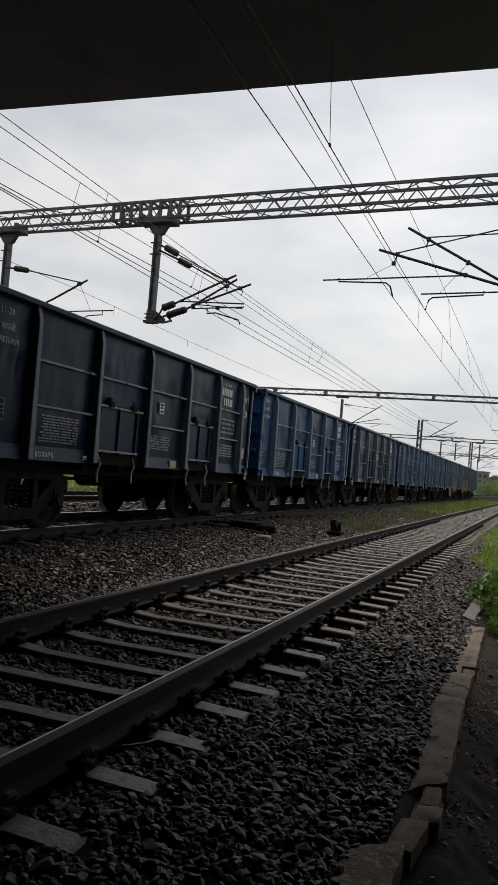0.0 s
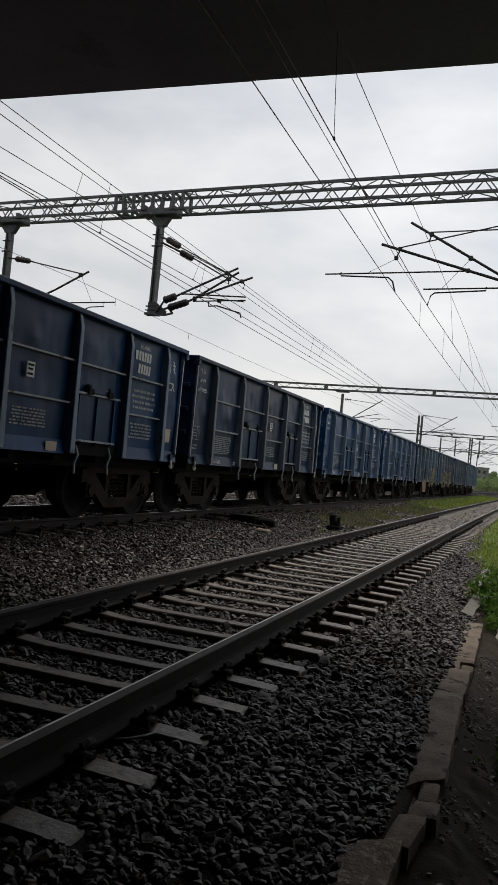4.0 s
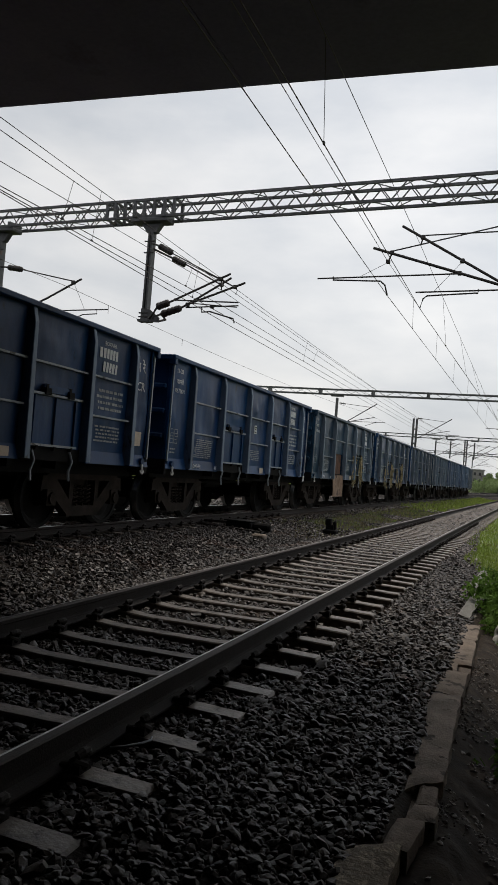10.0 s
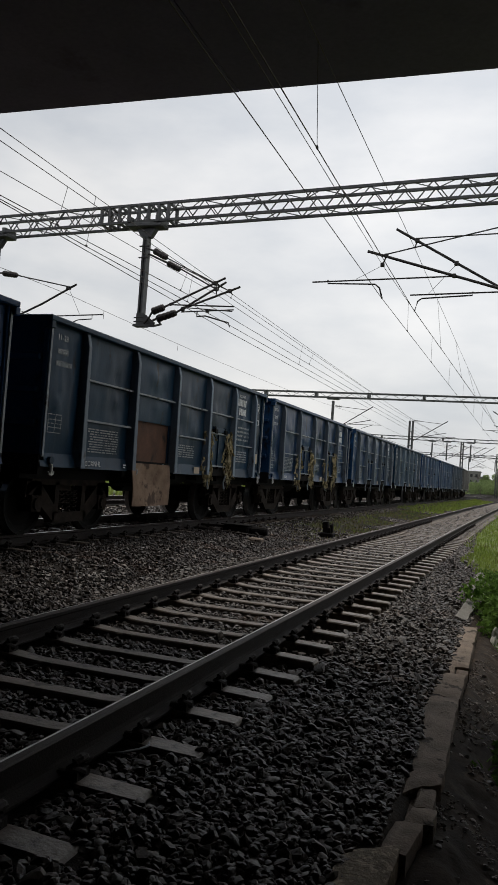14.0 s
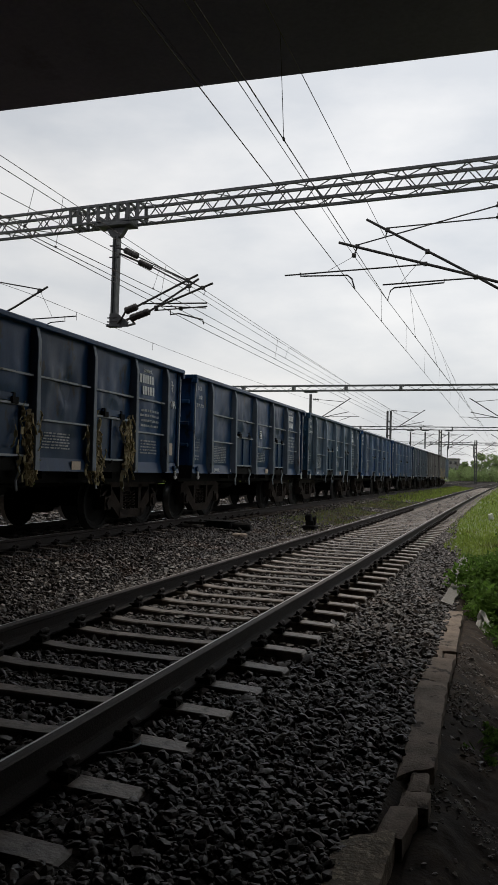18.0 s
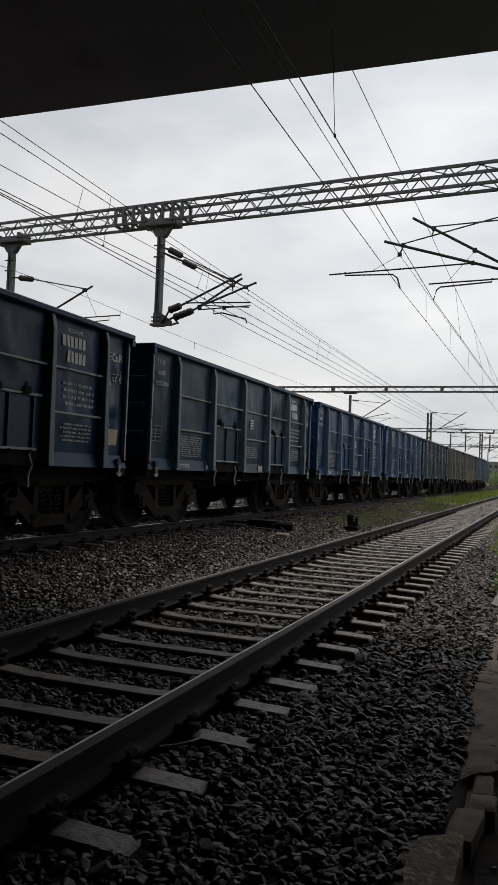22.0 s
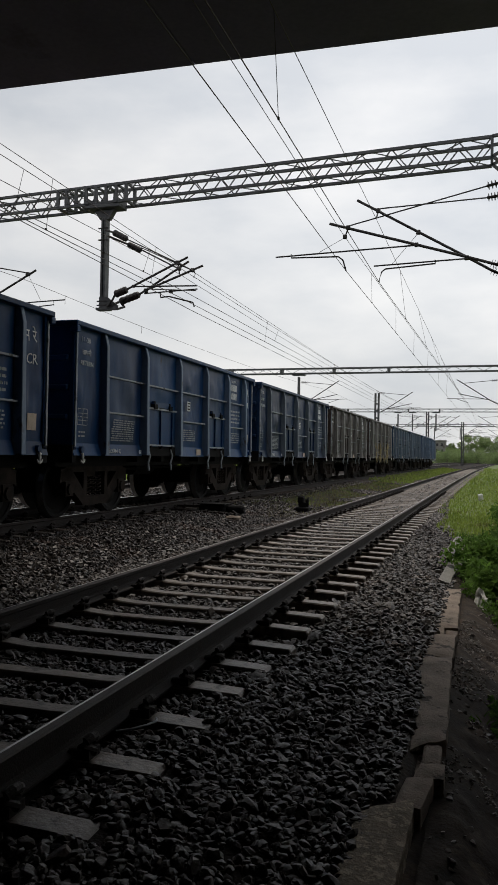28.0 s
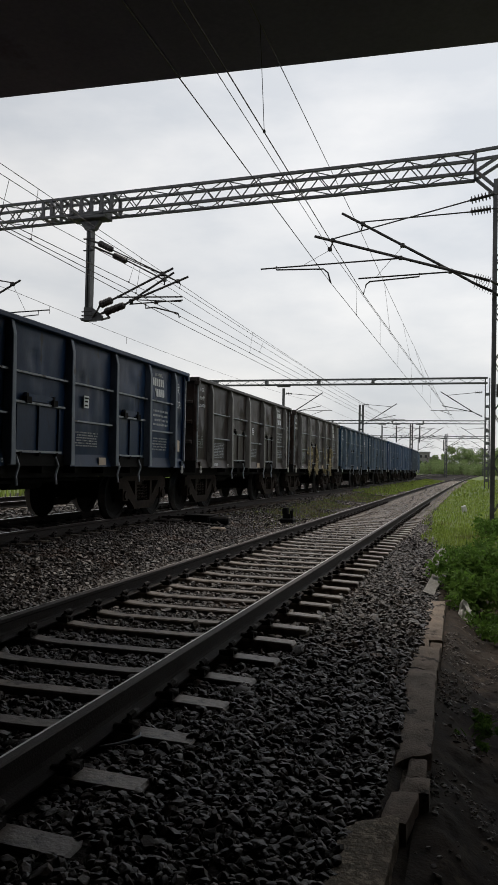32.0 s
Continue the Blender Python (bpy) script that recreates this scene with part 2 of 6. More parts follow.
# Wheel tone also carries the shade under the wagon.
M_WHEEL = surf("shaded_wheel_steel", (0.004, 0.0036, 0.0034), (0.009, 0.008, 0.007), 6, 0.8, 0.0, 0.2, 60, spec=0.2)
M_TREAD = surf("wheel_tread", (0.35, 0.34, 0.33), (0.45, 0.44, 0.43), 12, 0.35, 1.0, 0.02, 90)
M_STENCIL = surf("stencil_white", (0.60, 0.62, 0.63), (0.78, 0.79, 0.80), 9, 0.8, 0, 0.05, 60, (0.24, 0.27, 0.30), 9, 0.64)
M_FAINT = surf("faint_stencil", (0.25, 0.27, 0.29), (0.46, 0.48, 0.495), 9, 0.8, 0, 0.05, 60, (0.08, 0.10, 0.12), 9, 0.56)
# Worn paint made paler still: the bars' lit edges are put into its colour.
M_WORN_LIT = surf("worn_lit_edge_paint", (0.20, 0.225, 0.25), (0.32, 0.345, 0.37), 3, 0.55, 0.0, 0.1, 40, (0.06, 0.055, 0.05), 3, 0.58)
M_HOOK = surf("whitewashed_iron", (0.55, 0.54, 0.51), (0.70, 0.69, 0.66), 8, 0.7, 0, 0.2, 50)
M_RUSTBODY = surf("rusty_inner_plate", (0.062, 0.029, 0.018), (0.145, 0.070, 0.043), 2.5, 0.85, 0, 0.2, 30, (0.035, 0.022, 0.017), 2, 0.56)
M_DUSTY = surf("dusty_tan_plate", (0.15, 0.088, 0.055), (0.31, 0.215, 0.145), 2.8, 0.9, 0, 0.3, 30, (0.075, 0.045, 0.030), 3, 0.54)
M_STRAW = surf("dry_yellow_packing", (0.24, 0.19, 0.085), (0.44, 0.38, 0.24), 9, 0.9, 0, 0.3, 40)
M_TAG = surf("paper_tag", (0.45, 0.36, 0.27), (0.58, 0.48, 0.38), 7, 0.8, 0, 0.1, 40)
M_PORC = surf("brown_porcelain", (0.014, 0.010, 0.009), (0.028, 0.020, 0.018), 6, 0.55, 0, 0.0, 30)
M_GRASS = surf("grass", (0.15, 0.225, 0.032), (0.27, 0.33, 0.072), 1.2, 0.7, 0, 0, 8, (0.15, 0.15, 0.05), 0.6, 0.60, per_island=0.35, thin=0.45)
M_DRY = surf("dry_grass", (0.15, 0.14, 0.05), (0.22, 0.19, 0.08), 1.2, 0.8, 0, 0, 8, (0.09, 0.12, 0.03), 0.7, 0.5, per_island=0.35)
M_LEAF = surf("leaf", (0.085, 0.175, 0.026), (0.15, 0.25, 0.055), 2.0, 0.7, 0, 0, 12, per_island=0.4, thin=0.4, spec=0.15)
# Leaves of trees and bushes: distance haze put in as a paler, duller green.
M_FARLEAF = surf("haze_paled_foliage", (0.16, 0.23, 0.085), (0.24, 0.31, 0.13), 0.4, 0.8, 0, 0, 2, per_island=0.35, thin=0.4)
M_BARK = surf("bark", (0.10, 0.08, 0.06), (0.17, 0.14, 0.11), 4, 0.9, 0, 0.5, 30)
M_WALL = surf("weathered_wall", (0.17, 0.165, 0.165), (0.24, 0.23, 0.225), 0.5, 0.9, 0, 0.1, 5, (0.11, 0.09, 0.08), 0.4, 0.58)
M_DARKPANE = surf("dark_window", (0.03, 0.03, 0.035), (0.05, 0.05, 0.055), 2, 0.2, 0, 0, 20)

# ---- helpers for building ----
def mesh_ob(name, verts, faces, material, parent=None, label=""):
    me = bpy.data.meshes.new(name)
    me.from_pydata(verts, [], faces)
    me.materials.append(material)
    ob = new(name, me)
    ob.parent = parent
    if label:
        ob["label"] = label
    return ob


def part(name, bm, material, parent=None, label="", smooth=False):
    me = bpy.data.meshes.new(name)
    bm.normal_update()
    bm.to_mesh(me)
    bm.free()
    for p in me.polygons:
        p.use_smooth = smooth
    me.materials.append(material)
    ob = new(name, me)
    ob.parent = parent
    if label:
        ob["label"] = label
    return ob


def add_box(bm, x0, x1, y0, y1, z0, z1, m=None):
    vs = [bm.verts.new((x, y, z)) for z in (z0, z1) for x, y in ((x0, y0), (x1, y0), (x1, y1), (x0, y1))]
    if m is not None:
        for v in vs:
            v.co = m @ v.co
    for f in ((3, 2, 1, 0), (4, 5, 6, 7), (0, 1, 5, 4), (1, 2, 6, 5), (2, 3, 7, 6), (3, 0, 4, 7)):
        bm.faces.new([vs[i] for i in f])
    return vs


def box(x0, x1, y0, y1, z0, z1, bevel=0.0):
    bm = bmesh.new()
    add_box(bm, x0, x1, y0, y1, z0, z1)
    if bevel:
        bmesh.ops.bevel(bm, geom=bm.edges[:], offset=bevel, segments=1, affect="EDGES")
    return bm


def add_bar(bm, a, b, w, h=None, up=(0, 0, 1)):
    """A square-section bar from a to b."""
    a, b = Vector(a), Vector(b)
    d = (b - a).normalized()
    u = Vector(up)
    if abs(d.dot(u)) > 0.98:
        u = Vector((1, 0, 0))
    s = d.cross(u).normalized()
    t = s.cross(d).normalized()
    h = w if h is None else h
    vs = [bm.verts.new(p + s * (i * w / 2) + t * (j * h / 2)) for p in (a, b) for i, j in ((-1, -1), (1, -1), (1, 1), (-1, 1))]
    for f in ((3, 2, 1, 0), (4, 5, 6, 7), (0, 1, 5, 4), (1, 2, 6, 5), (2, 3, 7, 6), (3, 0, 4, 7)):
        bm.faces.new([vs[i] for i in f])


def add_tube(bm, pts, r, n=6, closed=True):
    """A round tube along points."""
    pts = [Vector(p) for p in pts]
    rings = []
    for i, p in enumerate(pts):
        d = (pts[min(i + 1, len(pts) - 1)] - pts[max(i - 1, 0)]).normalized()
        u = Vector((0, 0, 1)) if abs(d.z) < 0.95 else Vector((1, 0, 0))
        s = d.cross(u).normalized()
        t = s.cross(d)
        rad = r[i] if isinstance(r, (list, tuple)) else r
        rings.append([bm.verts.new(p + s * (math.cos(k * 2 * math.pi / n) * rad) + t * (math.sin(k * 2 * math.pi / n) * rad)) for k in range(n)])
    for a, b in zip(rings, rings[1:]):
        for k in range(n):
            bm.faces.new((a[k], a[(k + 1) % n], b[(k + 1) % n], b[k]))
    if closed:
        bm.faces.new(rings[0][::-1])
        bm.faces.new(rings[-1])


# ---- plan: near track, train's track, turnout beyond, one more track behind ----
GAUGE = 1.746                     # between the middles of the rail heads


def bend(y):
    return max(0.0, y - 20.0) ** 2 / 12000.0


def near_mid(y):
    return -0.873 + bend(y)


TURN_Y, TURN_R = 82.0, 310.0


def main_mid(y):
    return -6.29 + bend(y)


def train_mid(y):
    return main_mid(y) - max(0.0, y - TURN_Y) ** 2 / (2 * TURN_R)


def far_mid(y):
    return -11.6 + bend(y)


TRACK_Z = {"near": 0.0, "train": 0.1, "far": 0.12}


def smooth(a, b, x):
    t = min(1.0, max(0.0, (x - a) / (b - a)))
    return t * t * (3 - 2 * t)


def ground_z(x, y):
    """Height of the ground; the top of the near rails is zero."""
    x -= bend(y)
    bed = -0.226
    if x > 0.1:
        z = bed + 0.022 * smooth(0.1, 0.5, x) - 0.11 * smooth(0.6, 1.45, x) - 0.060 * smooth(5.0, 7.0, y) * (1 - smooth(0.6, 1.2, x))
        z -= (0.10 * smooth(1.50, 1.62, x) + 0.20 * smooth(1.62, 2.1, x)) * (1 - smooth(9.5, 14.0, y))
        z += 0.16 * smooth(1.3, 3.5, x) * smooth(12, 20, y)
        z += 0.5 * smooth(6, 14, x) * smooth(10, 30, y)
    elif x > -5.0:
        z = bed - 0.02 * (x > -2.2) + 0.12 * smooth(-2.6, -4.8, x) - 0.05 * smooth(-2.2, -3.1, x) * smooth(-4.6, -3.4, x)
    else:
        z = -0.115
        z -= 0.35 * smooth(-14.2, -16.0, x)
    z += 2.2 * smooth(40, 140, x - 3) * smooth(30, 90, y)
    return z


def verge_edge(y):
    """Where the ballast shoulder gives way to the grass."""
    return 1.6 - 0.30 * smooth(11, 16, y) - 0.60 * smooth(15.5, 19, y) - 0.40 * smooth(18, 30, y) - 0.25 * smooth(34, 80, y)


def kerb_edge(y):
    """The kerb's ballast side."""
    if y < 4.05:
        return 1.37
    return 1.51 - 0.13 * smooth(4.9, 6.6, y) + 0.05 * smooth(6.8, 7.3, y) - 0.08 * smooth(10.0, 11.0, y)


def build_ground():
    xs = sorted(set([-3000, -1200, -500, -220, -120, -70, -45, -30, -22] + [round(-18 + 0.5 * i, 3) for i in range(22)] + [round(-7 + 0.25 * i, 3) for i in range(29)] + [round(0.25 + 0.05 * i, 3) for i in range(36)] + [2.2, 2.5, 3, 3.5, 4, 5, 6, 8, 10, 12, 14, 20, 30, 45, 70, 120, 220, 500, 1200, 3000]))
    ys = sorted(set([-3000, -800, -200, -80, -40, -25] + [round(-20 + 1.0 * i, 3) for i in range(20)] + [round(0.25 * i, 3) for i in range(84)] + [round(21 + i, 3) for i in range(60)] + [85, 90, 95, 100, 110, 120, 135, 150, 170, 200, 250, 320, 420, 600, 1000, 3000]))
    verts = [(x + (bend(y) if y < 300 else bend(300)), y, ground_z(x + bend(y), y) + 0.02 * noise.noise((x * 1.7, y * 1.7, 0))) for y in ys for x in xs]
    n = len(xs)
    faces = [(j * n + i, j * n + i + 1, (j + 1) * n + i + 1, (j + 1) * n + i) for j in range(len(ys) - 1) for i in range(n - 1)]
    ob = mesh_ob("ground", verts, faces, M_BED)
    ob.data.materials.append(M_EARTH)
    ob.data.materials.append(M_TURF)
    for p in ob.data.polygons:
        x, y = p.center.x - (bend(p.center.y) if p.center.y < 300 else bend(300)), p.center.y
        edge = verge_edge(y) + 0.2 * noise.noise((0, y * 0.5, 0))
        if y > 13.0 and x > edge or x < -24 or x > 12:
            p.material_index = 2
        elif x > 1.5:
            p.material_index = 1
    return tagged(ob, "dark stony railway ground with grassy verges", "ground", kind="structure")


ground = build_ground()

RAIL = [(-0.075, -0.172), (0.075, -0.172), (0.075, -0.160), (0.015, -0.140), (0.010, -0.120), (0.010, -0.050), (0.035, -0.036), (0.036, -0.008), (0.028, 0.0), (-0.015, 0.001), (-0.030, 0.0), (-0.036, -0.008), (-0.035, -0.036), (-0.010, -0.050), (-0.010, -0.120), (-0.015, -0.140), (-0.075, -0.160)]


def rail_ob(name, mid, off, z, ys, label, worn=(9,)):
    verts, faces, n = [], [], len(RAIL)
    for y in ys:
        d = (mid(y + 0.5) - mid(y - 0.5))
        c = mid(y) + off
        for px, pz in RAIL:
            verts.append((c + px, y - px * d, z + pz))
    for j in range(len(ys) - 1):
        for k in range(n):
            a, b = j * n + k, j * n + (k + 1) % n
            faces.append((a, a + n, b + n, b))
    faces.append(tuple(range(n)))
    faces.append(tuple(range(len(verts) - n, len(verts)))[::-1])
    ob = mesh_ob(name, verts, faces, M_RUST)
    ob.data.materials.append(M_RAILTOP if len(worn) > 1 else M_RAILLINE)
    ob.data.materials.append(M_RAILHEAD)
    for p in ob.data.polygons[:-2]:
        if p.index % n in worn:
            p.material_index = 1
        elif p.index % n in (7, 8, 10):
            p.material_index = 2
    return tagged(ob, label, "rail", "rails", "structure")


RAIL_YS = [-25, -10, 0] + list(range(2, 60, 2)) + list(range(60, 200, 5)) + [220, 250, 280]
for name, mid, z in (("near", near_mid, 0.0), ("train", train_mid, 0.1), ("far", far_mid, 0.12)):
    for side in (-1, 1):
        rail_ob("rail", mid, side * GAUGE / 2, z, RAIL_YS, "rusty steel rail with a bright worn running top", (9,) if name == "near" else (8, 9, 10))
for side in (-1, 1):
    rail_ob("rail", main_mid, side * GAUGE / 2, 0.1, [78] + RAIL_YS[36:], "rusty steel rail of the straight track beyond the turnout")

# ---- the road bridge overhead ----
def build_bridge():
    b = tagged(new("road_bridge"), "dark concrete road bridge spanning over the tracks", "bridge")
    edge = lambda x: 11.8 + 0.029 * x
    r = random.Random(5)
    x = -62.0
    while x < 14:
        w = 6.6
        bm = bmesh.new()
        o = r.uniform(-0.02, 0.02)
        lo = [bm.verts.new(p) for p in ((x, edge(x) + o, 7.4), (x + w - 0.015, edge(x + w) + o, 7.4), (x + w - 0.015, -32, 7.4), (x, -32, 7.4))]
        # Slab depth and the long run back are assumed, to shut out sky behind.
        hi = [bm.verts.new(v.co + Vector((0, 0, 2.3))) for v in lo]
        bm.faces.new(lo[::-1])
        bm.faces.new(hi)
        for i in range(4):
            bm.faces.new((lo[i], lo[(i + 1) % 4], hi[(i + 1) % 4], hi[i]))
        bmesh.ops.recalc_face_normals(bm, faces=bm.faces[:])
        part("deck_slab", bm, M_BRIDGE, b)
        x += w
    # Parapet, walls and pier are unseen, added to keep light off the ground.
    part("parapet", box(-62, 14, 9.6, 9.85, 9.7, 11.0), M_BRIDGE, b)
    part("abutment", box(7.5, 14.0, -32, 11.6, -1.5, 7.4), M_ABUT, b)
    part("end_wall", box(-62, 7.5, -33, -32, -1.5, 9.7), M_ABUT, b)
    part("pier", box(-29.5, -28.3, -32, 10.4, -1.5, 7.4), M_ABUT, b)
    return b


build_bridge()


# ---- overhead line: portals, masts, brackets, wires ----
def lattice(parent, p0, p1, up, h, pitch, w, material, name="brace"):
    """Zigzag lacing bars between two chords that run from p0 to p1 and h apart along up, each its own part on one mesh."""
    p0, p1, up = Vector(p0), Vector(p1), Vector(up)
    n = max(2, round((p1 - p0).length / pitch))
    for i in range(n):
        a, b = p0.lerp(p1, i / n), p0.lerp(p1, (i + 1) / n)
        bm = bmesh.new()
        add_bar(bm, a + up * (h if i % 2 else 0), b + up * (0 if i % 2 else h), w)
        part(name, bm, material, parent)


def insulator(parent, a, b, n=8, r=0.095, material=None):
    """A long-rod insulator: a slim core with thin sheds, from a to b."""
    a, b = Vector(a), Vector(b)
    pts, rad = [], []
    for i in range(n):
        for f, q in ((0.0, 0.34), (0.38, 0.34), (0.48, 1.0), (0.60, 1.0), (0.66, 0.34)):
            pts.append(a.lerp(b, (i + f) / n))
            rad.append(r * q)
    bm = bmesh.new()
    add_tube(bm, pts, rad, 10)
    return part("insulator", bm, material or M_PORC, parent, "ribbed brown porcelain insulator")


def sleeve(parent, a, b, r=0.085):
    """A thick insulator whose sheds lie so close that it reads as one dark sleeve."""
    a, b = Vector(a), Vector(b)
    q = [(0.0, 0.5), (0.06, 0.9), (0.12, 1.0)] + [(0.12 + 0.76 * i / 8, 1.0 if i % 2 else 0.86) for i in range(1, 9)] + [(0.94, 0.9), (1.0, 0.5)]
    bm = bmesh.new()
    add_tube(bm, [a.lerp(b, f) for f, _ in q], [r * k for _, k in q], 10)
    return part("insulator", bm, M_PORC, parent, "thick dark porcelain insulator")


def tube(parent, pts, r, name="bracket_tube", material=None):
    bm = bmesh.new()
    add_tube(bm, pts, r, 8)
    return part(name, bm, material or M_DARKSTEEL, parent)


def clamp(parent, p, s=0.06):
    x, y, z = p
    return part("clamp", box(x - s, x + s, y - s, y + s, z - s, z + s, 0.015), M_DARKSTEEL, parent)


def beam_y(x):
    return 20.4 + 0.068 * (1.8 - x)


def near_portal():
    p = tagged(new("line_portal"), "grey steel lattice portal carrying the overhead line across the tracks", "railway portal", "overhead line portals")
    z0, z1, d = 8.73, 9.25, 0.58
    L, R = -30.0, 1.86
    for z in (z0, z1):
        for o in (0, d):
            bm = bmesh.new()
            add_bar(bm, (L, beam_y(L) + o, z), (R, beam_y(R) + o, z), 0.075)
            part("chord", bm, M_STEEL, p)
    for o in (0, d):
        lattice(p, (-16.0, beam_y(-16.0) + o, z0), (R, beam_y(R) + o, z0), (0, 0, 1), z1 - z0, 0.42, 0.028, M_STEEL)
    for z in (z0, z1):
        lattice(p, (-16.0, beam_y(-16.0), z), (R, beam_y(R), z), (0, 1, 0), d, 0.62, 0.022, M_STEEL)
    # stiff frames over the drop posts
    for xs in ((-10.85, -10.55, -10.2, -9.85, -9.5, -9.15, -8.8, -8.47),):
        for i, x in enumerate(xs):
            bm = bmesh.new()
            y = beam_y(x)
            for o in (0, d):
                add_bar(bm, (x, y + o, z0), (x, y + o, z1), 0.085)
            add_bar(bm, (x, y, z0), (x, y + d, z0), 0.06)
            add_bar(bm, (x, y, z1), (x, y + d, z1), 0.06)
            part("stiff_frame", bm, M_STEEL, p)
    # end frame and knee braces onto the mast
    y = beam_y(2.4)
    for a, b in (((1.86, y, z0), (1.86, y, z1)), ((1.86, y + d, z0), (1.86, y + d, z1)), ((1.86, y, z1), (2.85, y, 9.34)), ((1.86, y + d, z1), (2.85, y + d, 9.34)),
                 ((1.86, y, z0), (2.8, y, 9.30)), ((1.86, y + d, z0), (2.8, y + d, 9.30)), ((1.90, y, z0), (2.34, y, 8.32)), ((1.90, y + d, z0), (2.34, y + d, 8.32)), ((2.34, y, 8.32), (2.82, y, 9.30)), ((2.34, y + d, 8.32), (2.82, y + d, 9.30))):
        bm = bmesh.new()
        add_bar(bm, a, b, 0.07)
        part("knee_brace", bm, M_STEEL, p)
    # mast: laced leg pair and a battened channel pair
    for yy in (y, y + d):
        bm = bmesh.new()
        add_bar(bm, (2.36, yy, -0.3), (2.36, yy, 8.5), 0.10)
        part("leg", bm, M_STEEL, p)
    for x in (2.74, 2.98):
        bm = bmesh.new()
        add_bar(bm, (x, y, -0.3), (x, y, 9.3 if x < 2.9 else 8.9), 0.085, 0.10, up=(0, 1, 0))
        part("channel", bm, M_STEEL, p)
    for i in range(10):
        z = 0.15 + i * 0.9
        part("batten_plate", box(2.70, 3.02, y - 0.055, y - 0.04, z, z + (0.28 if i % 3 else 0.36)), M_STEEL, p)
    part("number_plate", box(2.42, 3.06, y - 0.075, y - 0.058, 3.08, 3.40), M_DARKSTEEL, p)
    lattice(p, (2.36, y, 0.2), (2.36, y, 8.4), (1, 0, 0), 0.38, 0.62, 0.024, M_STEEL)
    lattice(p, (2.36, y + d, 0.2), (2.36, y + d, 8.4), (1, 0, 0), 0.38, 0.62, 0.02, M_STEEL)
    lattice(p, (2.36, y, 0.2), (2.36, y, 8.4), (0, 1, 0), d, 0.62, 0.02, M_STEEL)
    part("footing", box(2.1, 3.25, y - 0.3, y + 0.9, -0.7, -0.05, 0.03), M_CONC, p)
    part("far_leg", box(-30.2, -29.7, beam_y(-30), beam_y(-30) + 0.6, -0.6, 9.3), M_STEEL, p)
    return p


def drop_post(x, y, ztop, zbot):
    p = tagged(new("drop_post"), "grey steel post hung under the portal beam", "drop post", "drop posts")
    bm = bmesh.new()
    add_bar(bm, (x, y, zbot), (x, y, ztop - 0.45), 0.24, 0.16)
    part("shaft", bm, M_STEEL, p)
    part("rib", box(x - 0.02, x + 0.02, y - 0.12, y + 0.12, zbot, ztop - 0.45), M_STEEL, p)
    bm = bmesh.new()
    for xx, zz in ((0.15, ztop - 0.47), (0.33, ztop - 0.2)):
        for s in (-1, 1):
            for yy in (-0.1, 0.1):
                bm.verts.new((x + s * xx, y + yy, zz))
    bmesh.ops.convex_hull(bm, input=bm.verts[:])
    part("gusset", bm, M_STEEL, p)
    part("head_plate", box(x - 0.62, x + 0.58, y - 0.26, y + 0.26, ztop - 0.17, ztop - 0.05, 0.02), M_STEEL, p)
    for s in (-0.5, 0.45):
        part("hanger", box(x + s - 0.06, x + s + 0.06, y - 0.30, y + 0.30, ztop - 0.05, ztop + 0.12), M_STEEL, p)
    part("foot_plate", box(x - 0.2, x + 0.2, y - 0.14, y + 0.14, zbot - 0.04, zbot + 0.03), M_STEEL, p)
    for z in (zbot + 0.1, zbot + 0.22, ztop - 0.75, ztop - 1.1):
        part("bolt", box(x - 0.17, x + 0.16, y - 0.14, y - 0.08, z - 0.015, z + 0.015), M_DARKSTEEL, p)
    return p


def bracket_thing(label):
    return tagged(new("cantilever_bracket"), label, "cantilever", "overhead line cantilevers")


near_portal()
PY = 21.35
drop_post(-9.26, PY, 8.74, 5.57)
drop_post(-15.12, 21.75, 8.74, 5.4)

# brackets of the near track, on the mast
b = bracket_thing("dark tubular cantilever with brown insulators fixed to the lattice mast")
Y = 20.15
tube(b, [(-1.43, Y, 7.85), (1.30, Y, 6.23), (1.87, Y, 5.88)], 0.034)
insulator(b, (1.87, Y, 5.88), (2.32, Y + 0.05, 5.66), 7, 0.10)
tube(b, [(2.32, Y + 0.05, 5.66), (2.64, 20.25, 5.42)], 0.03)
tube(b, [(-0.88, Y, 7.59), (1.76, Y, 7.66)], 0.018, "stay_tube")
insulator(b, (1.76, Y, 7.66), (2.26, Y + 0.05, 7.72), 7, 0.10)
tube(b, [(2.26, Y + 0.05, 7.72), (2.68, 20.3, 7.74)], 0.02, "stay_tube")
tube(b, [(-0.98, Y, 6.13), (1.30, Y, 6.19)], 0.02, "registration_tube")
tube(b, [(0.55, Y, 6.20), (0.55, Y, 6.11), (-0.69, Y, 6.04), (-0.78, Y, 5.97), (-0.85, Y, 5.72)], 0.020, "steady_arm")
tube(b, [(0.12, Y, 6.90), (-0.52, Y, 6.16)], 0.006, "tie_wire")
tube(b, [(-0.89, Y, 7.53), (-0.94, Y, 7.34)], 0.018, "hanger")
for p in ((-0.89, Y, 7.54), (0.12, Y, 6.92), (1.30, Y, 6.21)):
    clamp(b, p, 0.055)
b = bracket_thing("dark tubular cantilever holding the raised wire of the near track")
Y = 19.9
tube(b, [(-2.09, Y, 7.22), (1.31, Y, 6.17), (1.86, Y, 5.99)], 0.036)
insulator(b, (1.86, Y, 5.99), (2.26, Y + 0.05, 5.87), 7, 0.10)
tube(b, [(2.26, Y + 0.05, 5.87), (2.66, 20.2, 5.70)], 0.03)
